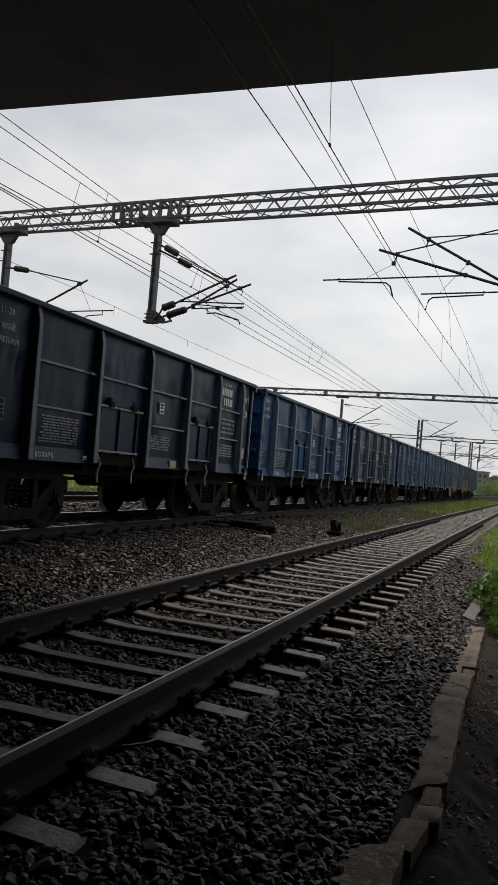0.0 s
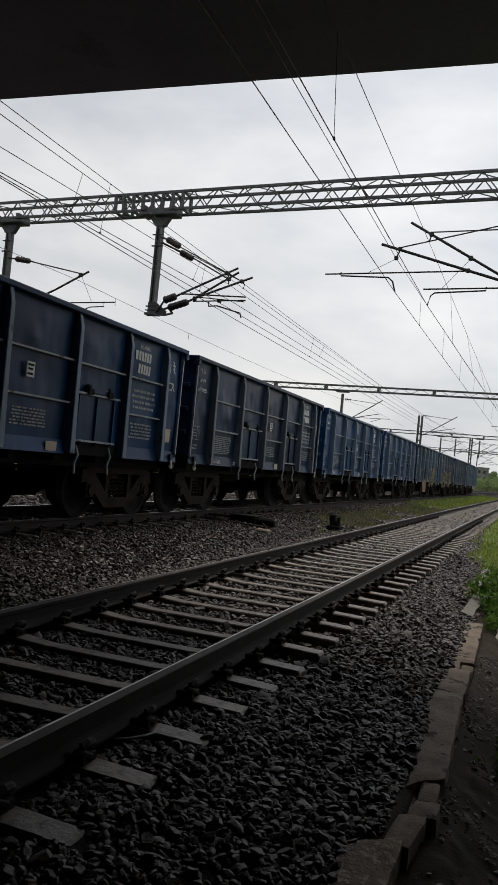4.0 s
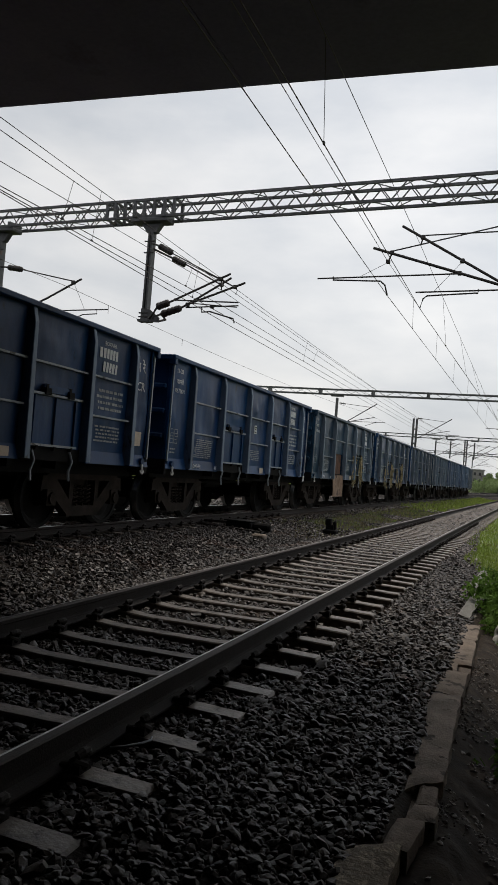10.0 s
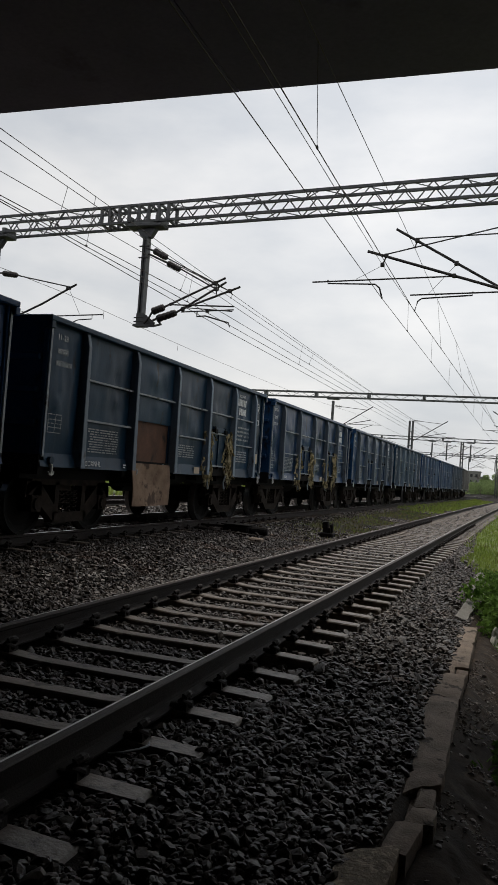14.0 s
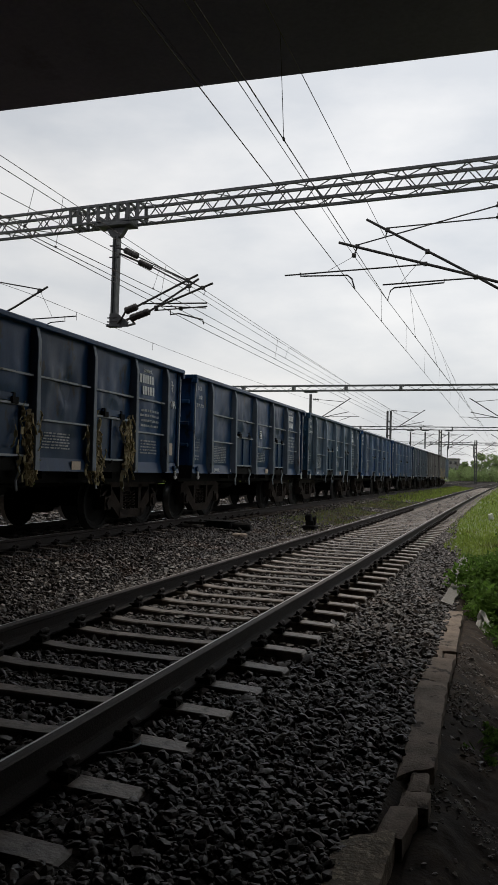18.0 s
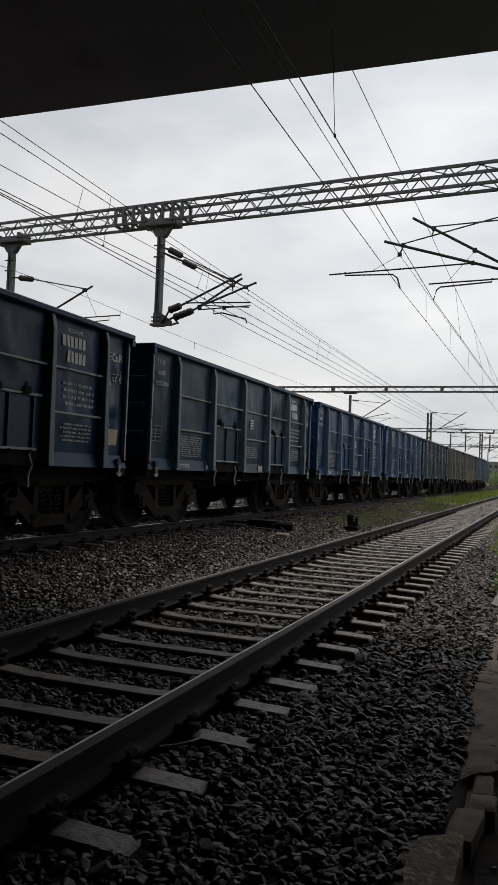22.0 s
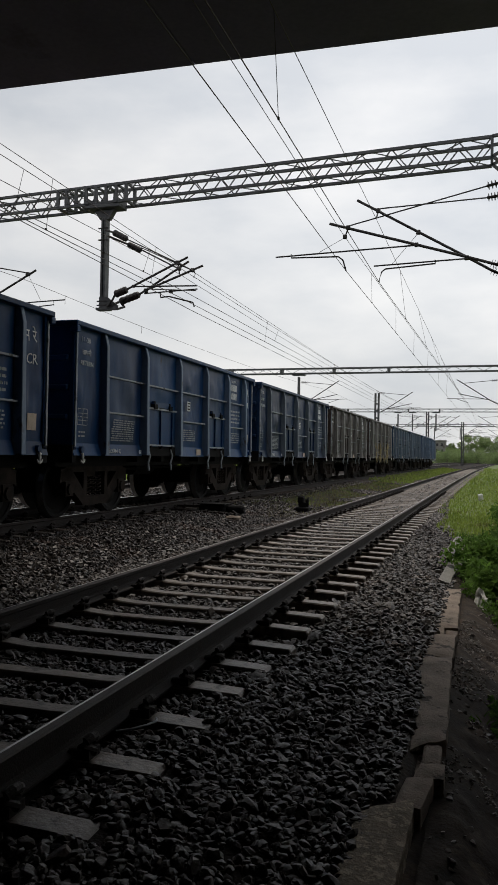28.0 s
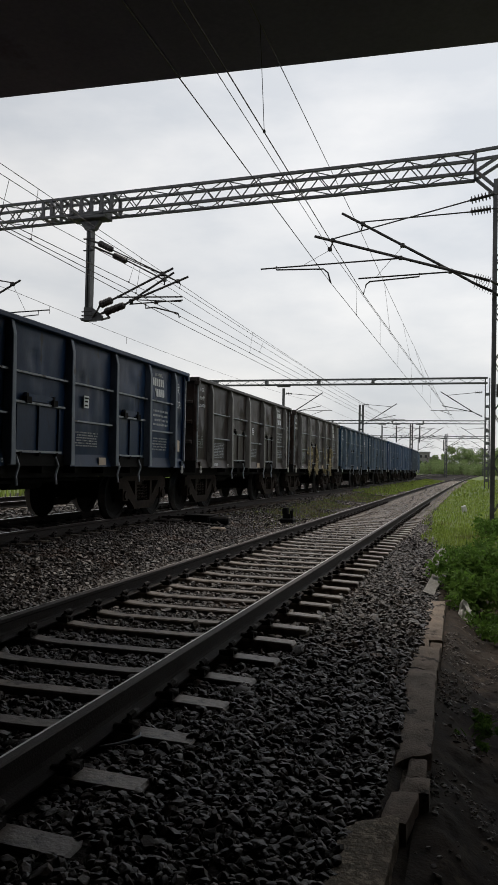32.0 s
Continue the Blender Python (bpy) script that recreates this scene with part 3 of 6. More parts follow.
tube(b, [(-1.64, Y, 7.12), (1.75, Y, 7.86)], 0.018, "stay_tube")
insulator(b, (1.75, Y, 7.86), (2.32, Y + 0.05, 7.99), 7, 0.10)
tube(b, [(2.32, Y + 0.05, 7.99), (2.68, 20.2, 8.09)], 0.02, "stay_tube")
part("mast_plate", box(2.60, 2.72, 20.18, 20.30, 5.30, 5.85), M_DARKSTEEL, b)
part("mast_plate", box(2.60, 2.72, 20.18, 20.30, 7.62, 8.20), M_DARKSTEEL, b)
tube(b, [(-3.51, Y, 6.44), (0.10, Y, 6.53)], 0.02, "registration_tube")
tube(b, [(-3.09, Y, 6.49), (-3.09, Y, 6.40), (-1.85, Y, 6.36), (-1.73, Y, 6.26), (-1.65, Y, 5.99)], 0.020, "steady_arm")
tube(b, [(-2.35, Y, 6.50), (-1.69, Y, 6.84)], 0.006, "tie_wire")
tube(b, [(-1.61, Y, 7.06), (-1.69, Y, 6.86)], 0.02, "hanger")
for p in ((-1.61, Y, 7.09), (-1.69, Y, 6.86), (0.10, Y, 6.54)):
    clamp(b, p, 0.05)

# brackets of the train's track, on the drop post
b = bracket_thing("dark tubular cantilever with thick insulators on the drop post")
Y = PY - 0.25
tube(b, [(-9.20, PY - 0.1, 7.93), (-8.84, Y, 7.79)], 0.03)
sleeve(b, (-8.86, Y, 7.80), (-8.40, Y, 7.56), 0.10)
tube(b, [(-8.40, Y, 7.56), (-6.78, Y, 6.77), (-6.3, Y, 6.52)], 0.018, "stay_tube")
tube(b, [(-9.1, PY - 0.1, 5.60), (-8.86, Y, 5.76), (-8.75, Y, 5.96)], 0.030)
sleeve(b, (-8.77, Y, 5.94), (-8.37, Y, 6.08), 0.115)
tube(b, [(-8.37, Y, 6.08), (-6.47, Y, 6.92)], 0.034)
tube(b, [(-8.17, Y, 6.15), (-6.16, Y, 6.08)], 0.022, "registration_tube")
tube(b, [(-6.75, Y, 6.72), (-6.72, Y, 6.45)], 0.02, "hanger")
clamp(b, (-6.78, Y, 6.77), 0.06)
clamp(b, (-6.75, Y, 6.60), 0.05)
clamp(b, (-8.17, Y, 6.16), 0.04)
b = bracket_thing("dark tubular cantilever with paired tubes on the drop post")
Y = PY + 0.25
tube(b, [(-9.30, PY, 7.84), (-8.58, Y, 7.54)], 0.032)
sleeve(b, (-8.62, Y, 7.56), (-8.18, Y, 7.34), 0.10)
tube(b, [(-8.20, Y, 7.38), (-6.96, Y, 6.73)], 0.022, "stay_tube")
tube(b, [(-8.20, Y, 7.44), (-6.51, Y, 6.65)], 0.014, "stay_tube")
tube(b, [(-9.18, PY, 5.60), (-8.82, Y, 5.85)], 0.035)
sleeve(b, (-8.86, Y, 5.82), (-8.20, Y, 6.03), 0.115)
tube(b, [(-8.23, Y, 6.02), (-8.00, Y, 6.14), (-6.64, Y, 6.93)], 0.034)
tube(b, [(-8.02, Y, 6.13), (-6.19, Y, 6.78)], 0.034)
tube(b, [(-8.05, Y, 6.04), (-7.19, Y, 6.07), (-6.35, Y, 6.10)], 0.020, "registration_tube")
tube(b, [(-8.0, Y - 0.1, 6.16), (-6.35, Y - 0.1, 6.03)], 0.016, "registration_tube")
tube(b, [(-7.52, Y, 6.03), (-7.52, Y, 5.90), (-7.25, Y, 5.92), (-6.48, Y, 5.71), (-6.44, Y, 5.58)], 0.022, "steady_arm")
tube(b, [(-6.51, Y, 6.65), (-6.42, Y, 6.56), (-6.47, Y, 6.44)], 0.018, "hanger")
for p in ((-6.94, Y, 6.73), (-6.51, Y, 6.66), (-8.0, Y, 6.12), (-7.19, Y, 6.07)):
    clamp(b, p, 0.055)
bm = bmesh.new()
for x, z in ((-9.36, 5.52), (-8.74, 5.50), (-8.72, 5.64), (-9.10, 5.92), (-9.36, 5.92)):
    for yy in (PY - 0.13, PY - 0.10):
        bm.verts.new((x, yy, z))
bmesh.ops.convex_hull(bm, input=bm.verts[:])
part("gusset_plate", bm, M_STEEL, b)
tube(b, [(-8.75, PY - 0.1, 5.54), (-8.70, Y, 5.66), (-8.84, Y, 5.82)], 0.035)
# bracket of the track behind, on the second post
b = bracket_thing("dark tubular cantilever over the track behind the train")
tube(b, [(-15.05, 21.7, 7.42), (-14.72, 21.7, 7.39)], 0.03, "stay_tube")
sleeve(b, (-14.74, 21.7, 7.39), (-14.17, 21.7, 7.31), 0.10)
tube(b, [(-14.18, 21.7, 7.31), (-12.15, 21.7, 6.90)], 0.020, "stay_tube")
tube(b, [(-15.1, 21.7, 5.50), (-13.1, 21.7, 6.35), (-11.86, 21.7, 6.97)], 0.034)
tube(b, [(-13.2, 21.7, 5.93), (-10.81, 21.7, 5.99)], 0.020, "registration_tube")
tube(b, [(-11.20, 21.7, 6.0), (-11.19, 21.7, 5.85), (-11.70, 21.7, 5.82), (-12.2, 21.7, 5.62)], 0.018, "steady_arm")
tube(b, [(-12.13, 21.7, 6.84), (-11.66, 21.7, 6.0)], 0.006, "tie_wire")
clamp(b, (-12.15, 21.7, 6.86), 0.06)


def far_portal(y0, x0, x1, ztop, h, posts, detail):
    p = tagged(new("line_portal"), "slender steel portal farther along the overhead line", "railway portal", "overhead line portals")
    off = bend(y0)
    for z in (ztop - h, ztop):
        for d in (0, 0.5):
            bm = bmesh.new()
            add_bar(bm, (x0 + off, y0 + d, z), (x1 + off, y0 + d, z), 0.10)
            part("chord", bm, M_STEEL, p)
    lattice(p, (x0 + off, y0, ztop - h), (x1 + off, y0, ztop - h), (0, 0, 1), h, detail, 0.03, M_STEEL)
    for x in np.arange(x1 - 9.28, x0, -4.66):
        part("splice", box(x + off - 0.10, x + off + 0.10, y0 - 0.06, y0 + 0.56, ztop - h, ztop), M_STEEL, p)
    for x in (x0, x1):
        for s in (-0.17, 0.17):
            bm = bmesh.new()
            add_bar(bm, (x + off + s, y0 + 0.25, -0.4), (x + off + s, y0 + 0.25, ztop), 0.09)
            part("leg", bm, M_STEEL, p)
        for i in range(8):
            part("batten_plate", box(x + off - 0.2, x + off + 0.2, y0 + 0.16, y0 + 0.2, 0.4 + i, 0.62 + i), M_STEEL, p)
    for x in posts:
        q = tagged(new("drop_post"), "grey steel post hung under a distant portal beam", "drop post", "drop posts")
        xx = x + off
        part("shaft", box(xx - 0.10, xx + 0.10, y0 + 0.15, y0 + 0.35, 5.4, ztop - h - 0.3), M_STEEL, q)
        part("head_plate", box(xx - 0.55, xx + 0.55, y0 + 0.05, y0 + 0.45, ztop - h - 0.18, ztop - h), M_STEEL, q)
        small_bracket(xx, y0 + 0.25, 1)
    small_bracket(x1 + off - 0.2, y0 + 0.25, -1)


def small_bracket(x, y, s):
    """A whole cantilever for a distant support, reaching to the side s."""
    b = bracket_thing("distant tubular cantilever with insulators on its post")
    insulator(b, (x + s * 0.2, y, 7.7), (x + s * 0.8, y, 7.65), 4, 0.10)
    tube(b, [(x + s * 0.8, y, 7.65), (x + s * 3.0, y, 7.45)], 0.022, "stay_tube")
    insulator(b, (x + s * 0.2, y, 5.7), (x + s * 0.8, y, 6.0), 4, 0.10)
    tube(b, [(x + s * 0.8, y, 6.0), (x + s * 3.5, y, 7.75)], 0.04)
    tube(b, [(x + s * 0.8, y, 6.05), (x + s * 3.4, y, 6.6)], 0.03)
    tube(b, [(x + s * 1.0, y, 6.15), (x + s * 4.3, y, 6.2)], 0.022, "registration_tube")
    tube(b, [(x + s * 3.6, y, 6.2), (x + s * 2.6, y, 5.85)], 0.02, "steady_arm")


def free_mast(x, y, h, s):
    m = tagged(new("line_mast"), "grey steel overhead line mast standing beside the tracks", "mast", "line masts")
    for d in (-0.16, 0.16):
        bm = bmesh.new()
        add_bar(bm, (x + d, y, -0.5), (x + d, y, h), 0.09, 0.2)
        part("channel", bm, M_STEEL, m)
    for i in range(int(h / 0.7)):
        part("batten_plate", box(x - 0.2, x + 0.2, y - 0.12, y - 0.09, 0.2 + 0.7 * i, 0.36 + 0.7 * i), M_STEEL, m)
    small_bracket(x, y, s)


far_portal(66.0, -26.0, 2.75, 8.85, 0.42, (-14.3,), 0.8)
far_portal(121.0, -26.0, 2.9, 8.75, 0.45, (-12.6, -10.4, -6.9), 1.6)
far_portal(176.0, -26.0, 3.0, 8.75, 0.45, (-12.0, -6.5), 2.4)
free_mast(-8.95, 78.0, 7.65, 1)
free_mast(-3.1, 150.0, 8.1, 1)
free_mast(-7.4, 122.5, 8.4, 1)
free_mast(4.6, 232.0, 8.0, -1)


def wire(pts, r, label, sag=0.0):
    """One wire through its supports, with sag between them."""
    out = []
    for a, b in zip(pts, pts[1:]):
        n = 10 if sag else 3
        for i in range(n):
            t = i / n
            p = Vector(a).lerp(Vector(b), t)
            out.append((p.x, p.y, p.z - sag * 4 * t * (1 - t)))
    out.append(pts[-1])
    bm = bmesh.new()
    add_tube(bm, out, r, 6)
    ob = part("overhead_wire", bm, M_WIRE)
    tagged(ob, label, "wire", "overhead wires")
    return out


def at_y(pts, y):
    for a, b in zip(pts, pts[1:]):
        if a[1] <= y <= b[1]:
            t = (y - a[1]) / (b[1] - a[1])
            return tuple(a[i] + t * (b[i] - a[i]) for i in range(3))


def droppers(carry, contact, ys):
    for y in ys:
        a, b = at_y(carry, y), at_y(contact, y)
        bm = bmesh.new()
        add_tube(bm, [a, b], 0.005, 5)
        tagged(part("dropper_wire", bm, M_WIRE), "thin dropper between carrier and contact wire", "wire", "droppers")
        if y < 60:
            x, yy, z = b
            tagged(part("wire_clip", box(x - 0.012, x + 0.012, yy - 0.025, yy + 0.025, z - 0.008, z + 0.03), M_DARKSTEEL), "small dark clip on the contact wire", "clip", "wire clips")


SUP = (66.25, 121.25, 176.25, 236.0)


def line(x0, z0, xs, zs, y0, y1=-30.0, xback=None, zback=None):
    """Supports of a wire: behind the camera, at the near portal, at the far ones."""
    pts = [(x0 if xback is None else xback, y1, z0 if zback is None else zback), (x0, y0, z0)]
    return pts + [(x + bend(y), y, z) for x, z, y in zip(xs, zs, SUP)]


WL = "thin dark overhead wire running along the tracks"
c2 = wire(line(-0.85, 5.72, (0.05, -0.6, -0.7, -1.0), (5.6, 5.7, 5.7, 5.7), 20.15, zback=5.95), 0.0085, WL)
m2 = wire(line(-0.94, 7.34, (-0.98, -1.1, -0.7, -1.0), (7.0, 7.3, 7.3, 7.3), 20.15, zback=7.2), 0.007, WL, 0.08)
c1 = wire(line(-1.65, 5.99, (-1.10, -0.5, -1.1, -0.6), (5.6, 5.7, 5.7, 5.7), 19.9, xback=-2.3, zback=7.2), 0.0085, WL)
m1 = wire(line(-1.69, 6.85, (-1.0, -0.7, -1.1, -0.6), (7.0, 7.3, 7.3, 7.3), 19.9, zback=7.2), 0.007, WL, 0.03)
droppers(m2, c2, [10.37, 25.5, 32.0, 38.5, 45, 52, 59])
droppers(m1, c1, [24.0, 29.5, 35.5, 42, 49, 56])
t1 = wire(line(-6.55, 5.49, (-6.78, -6.5, -6.2, -6.4), (5.47, 5.6, 5.6, 5.6), PY + 0.25, zback=6.0), 0.0085, WL)
t2 = wire(line(-6.60, 5.72, (-6.78, -6.1, -6.5, -6.2), (5.72, 5.6, 5.6, 5.6), PY - 0.25, zback=5.4), 0.0085, WL)
t3 = wire(line(-6.47, 6.60, (-6.78, -6.1, -6.5, -6.2), (6.44, 7.2, 7.2, 7.2), PY + 0.25, zback=7.5), 0.007, WL, 0.08)
t4 = wire(line(-6.40, 6.42, (-6.74, -6.5, -6.2, -6.4), (6.46, 7.2, 7.2, 7.2), PY + 0.25, zback=6.95), 0.007, WL, 0.06)
t5 = wire(line(-12.2, 5.60, (-11.8, -11.4, -11.8, -11.4), (5.7, 5.7, 5.7, 5.7), 21.7), 0.0085, WL)
t6 = wire(line(-12.2, 6.67, (-11.8, -11.4, -11.8, -11.4), (7.0, 7.1, 7.1, 7.1), 21.7), 0.007, WL, 0.3)
t7 = wire(line(-6.75, 6.46, (-6.8, -6.3, -6.3, -6.3), (6.40, 7.2, 7.2, 7.2), PY - 0.25, zback=5.6), 0.007, WL, 0.15)
t8 = wire(line(-6.58, 5.95, (-6.78, -6.3, -6.3, -6.3), (5.97, 5.6, 5.6, 5.6), PY, zback=4.75), 0.0085, WL)
droppers(t4, t8, [12.8, 18.4, 31.0, 44.5])
droppers(t3, t2, [13.9, 18.9, 29.6, 43.5])
for y in (13.5, 17.0, 24.0, 30.0):
    x, yy, z = at_y(t6, y)
    bm = bmesh.new()
    add_tube(bm, [(x, yy, z + 0.02), (x, yy, z - 0.28)], 0.008, 5)
    tagged(part("dropper_wire", bm, M_WIRE), "short dropper stub hanging below the overhead wire", "wire", "droppers")

# ---- the goods train ----
PITCH, SPEED = 10.963, 3.793
POSTS = (-4.04, -2.31, -0.52, 1.20, 2.82, 4.28)
HALF, TOP, FLOOR = 5.09, 3.38, 1.28


def run(t):
    return SPEED * t


def on_track(y):
    a, b = y - 3.57, y + 3.57
    d = (train_mid(b) - train_mid(a)) / 7.14
    return pose((train_mid(a) + train_mid(b)) / 2, y, 0.1, 0, 0, -math.degrees(math.atan(d)))


def lettering(text, size, parent, m, material, name="lettering"):
    """Stencilled words from the built-in font, as a mesh; m: where the text's lower left corner lies."""
    cu = bpy.data.curves.new("lettering", "FONT")
    cu.body, cu.size, cu.extrude = text, size, 0.001
    cu.resolution_u = 2
    tmp = bpy.data.objects.new("lettering", cu)
    scene.collection.objects.link(tmp)
    me = bpy.data.meshes.new_from_object(tmp.evaluated_get(bpy.context.evaluated_depsgraph_get()))
    bpy.data.objects.remove(tmp)
    bpy.data.curves.remove(cu)
    me.transform(m)
    me.materials.clear()
    me.materials.append(material)
    ob = new(name, me)
    ob.parent = parent
    return ob


SIDE = Matrix(((0, 0, 1, 0), (1, 0, 0, 0), (0, 1, 0, 0), (0, 0, 0, 1)))     # text plane -> the wagon's side


def side_text(text, size, parent, x, y, z):
    return lettering(text, size, parent, Matrix.Translation((x, y, z)) @ SIDE, M_STENCIL)


def bars(parent, x, y0, y1, z0, z1, lines, seed, fill=0.36, material=None, name="stencil_text"):
    """Rows of short strokes where the small stencilled writing cannot be read."""
    r = random.Random(seed)
    bm = bmesh.new()
    step = (z1 - z0) / lines
    for i in range(lines):
        z, y = z0 + i * step, y0 + r.uniform(0, 0.1) * (y1 - y0)
        while y < y1 - 0.03:
            w = min(r.uniform(0.03, 0.12), y1 - y)
            add_box(bm, x, x + 0.002, y, y + w, z, z + step * fill)
            y += w + r.uniform(0.012, 0.035)
    return tagged(part(name, bm, material or M_FAINT, parent), kind="stuff")


def digits(parent, x, y, z, n, h):
    """A running number as plain bars."""
    bm = bmesh.new()
    for i in range(n):
        add_box(bm, x, x + 0.002, y + i * h * 0.62, y + i * h * 0.62 + h * 0.44, z, z + h)
    return tagged(part("number_block", bm, M_STENCIL, parent), kind="stuff")


def stanchion(paint_m, parent, y, side):
    """A pressed side post, bent inwards at its head, that tapers out towards its foot."""
    bm = bmesh.new()
    s = side
    prof = [(1.53, TOP - 0.07, 0.044), (1.56, TOP - 0.17, 0.046), (1.59, TOP - 0.30, 0.048), (1.60, 2.2, 0.054), (1.62, 1.12, 0.066)]
    rings = []
    for x, z, w in prof:
        rings.append([bm.verts.new((s * px, y + py, z)) for px, py in ((1.44, -w), (x, -w), (x, w), (1.44, w))])
    for a, b in zip(rings, rings[1:]):
        for k in range(4):
            bm.faces.new((a[k], a[(k + 1) % 4], b[(k + 1) % 4], b[k]))
    bm.faces.new(rings[0])
    bm.faces.new(rings[-1][::-1])
    bmesh.ops.recalc_face_normals(bm, faces=bm.faces[:])
    bmesh.ops.bevel(bm, geom=[e for e in bm.edges if min(abs(v.co.x) for v in e.verts) > 1.5 and abs(e.verts[0].co.z - e.verts[1].co.z) > 0.05], offset=0.009, segments=1, affect="EDGES")
    return part("stanchion", bm, paint_m, parent)


PLATES = []


def plate_x(pl, y, z):
    """How far a dented plate stands out at a place on it."""
    y0, y1, z0, z1, ox, oy, bulge, amp, dents = pl
    u, v = (y - y0) / (y1 - y0), (z - z0) / (z1 - z0)
    e = max(0.0, min(1.0, 4.6 * u * (1 - u))) * max(0.0, min(1.0, 5 * v * (1 - v)))
    x = 0.5 * bulge + amp * (0.024 * noise.noise((ox + y * 1.5, oy + z * 1.5, 0)) + 0.015 * abs(noise.noise((ox + y * 2.7 + z, oy - z * 2.2 + y, 3))) + 0.007 * noise.noise((ox + y * 6, oy + z * 6, 5)))
    if amp > 1.2:                                    # beaten from inside: upright creases
        x += 0.009 * amp * noise.noise((ox + y * 5.5, oy + z * 0.8, 7)) + 0.004 * amp * noise.noise((ox + y * 11, oy + z * 2, 9))
    for cy, cz, r, d in dents:
        q = ((y - cy) ** 2 + (z - cz) ** 2) / (r * r)
        if q < 1:
            x += d * (1 - q) ** 2
    return 1.452 + e * x


def panel(paint_m, parent, y0, y1, z0, z1, side, seed, name="side_panel", amp=1.0):
    """One dented plate of the side."""
    bm = bmesh.new()
    ny, nz = 22, 14 if z1 - z0 < 1.5 else 20
    grid = []
    r = random.Random(seed)
    dents = [(r.uniform(y0 + 0.2, y1 - 0.2), r.uniform(z0 + 0.2, z1 - 0.2), r.uniform(0.12, 0.35), r.choice((-1, 1)) * r.uniform(0.012, 0.03) * amp) for _ in range(r.randrange(1, 5))]
    pl = (y0, y1, z0, z1, r.uniform(0, 50), r.uniform(0, 50), r.uniform(-0.015, 0.07), amp, dents)
    PLATES.append(pl)
    for j in range(nz + 1):
        for i in range(ny + 1):
            y, z = y0 + (y1 - y0) * i / ny, z0 + (z1 - z0) * j / nz
            grid.append(bm.verts.new((side * plate_x(pl, y, z), y, z)))
    back = [bm.verts.new((side * 1.42, y, z)) for y, z in ((y0, z0), (y1, z0), (y1, z1), (y0, z1))]
    n = ny + 1
    for j in range(nz):
        for i in range(ny):
            q = (grid[j * n + i], grid[j * n + i + 1], grid[(j + 1) * n + i + 1], grid[(j + 1) * n + i])
            bm.faces.new(q if side > 0 else q[::-1])
    bm.faces.new(back[::-1] if side > 0 else back)
    return part(name, bm, paint_m, parent, smooth=True)


def hug(ob):
    """Lay writing onto the dented plate behind it."""
    for v in ob.data.vertices:
        for pl in PLATES:
            if pl[0] <= v.co.y <= pl[1] and pl[2] <= v.co.z <= pl[3]:
                v.co.x += plate_x(pl, v.co.y, v.co.z) + (0.006 if pl[7] < 1.2 else 0.014) - 1.512
                break


def wheelset(parent, y):
    bm = bmesh.new()
    n = 28
    for s in (-1, 1):
        prof = [(0.0, 0.07), (0.13, 0.07), (0.16, 0.03), (0.36, -0.015), (0.43, 0.03), (0.435, 0.055), (0.50, 0.055), (0.505, -0.06), (0.53, -0.075), (0.53, -0.09), (0.43, -0.09), (0.40, -0.04), (0.15, -0.05), (0.0, -0.05)]
        rings = [[bm.verts.new((s * (0.873 + x), y + r * math.cos(2 * math.pi * k / n), 0.5 + r * math.sin(2 * math.pi * k / n))) for k in range(n)] if r > 0 else [bm.verts.new((s * (0.873 + x), y, 0.5))] for r, x in prof]
        for a, b in zip(rings, rings[1:]):
            for k in range(n):
                f = [a[k % len(a)], a[(k + 1) % len(a)], b[(k + 1) % len(b)], b[k % len(b)]]
                f = list(dict.fromkeys(f))
                bm.faces.new(f)
    add_tube(bm, [(-1.08, y, 0.5), (1.08, y, 0.5)], 0.085, 12)
    bmesh.ops.recalc_face_normals(bm, faces=bm.faces[:])
    bmesh.ops.translate(bm, vec=(0, -y, -0.5), verts=bm.verts[:])
    ob = part("wheelset", bm, M_WHEEL, parent, "pair of grimy, shade-dark steel wheels on an axle")
    ob.data.materials.append(M_TREAD)
    for p in ob.data.polygons:
        c = p.center
        if 0.499 < math.hypot(c.y, c.z) < 0.506 and abs(p.normal.x) < 0.5:
            p.material_index = 1
    ob.location = (0, y, 0.5)
    return ob


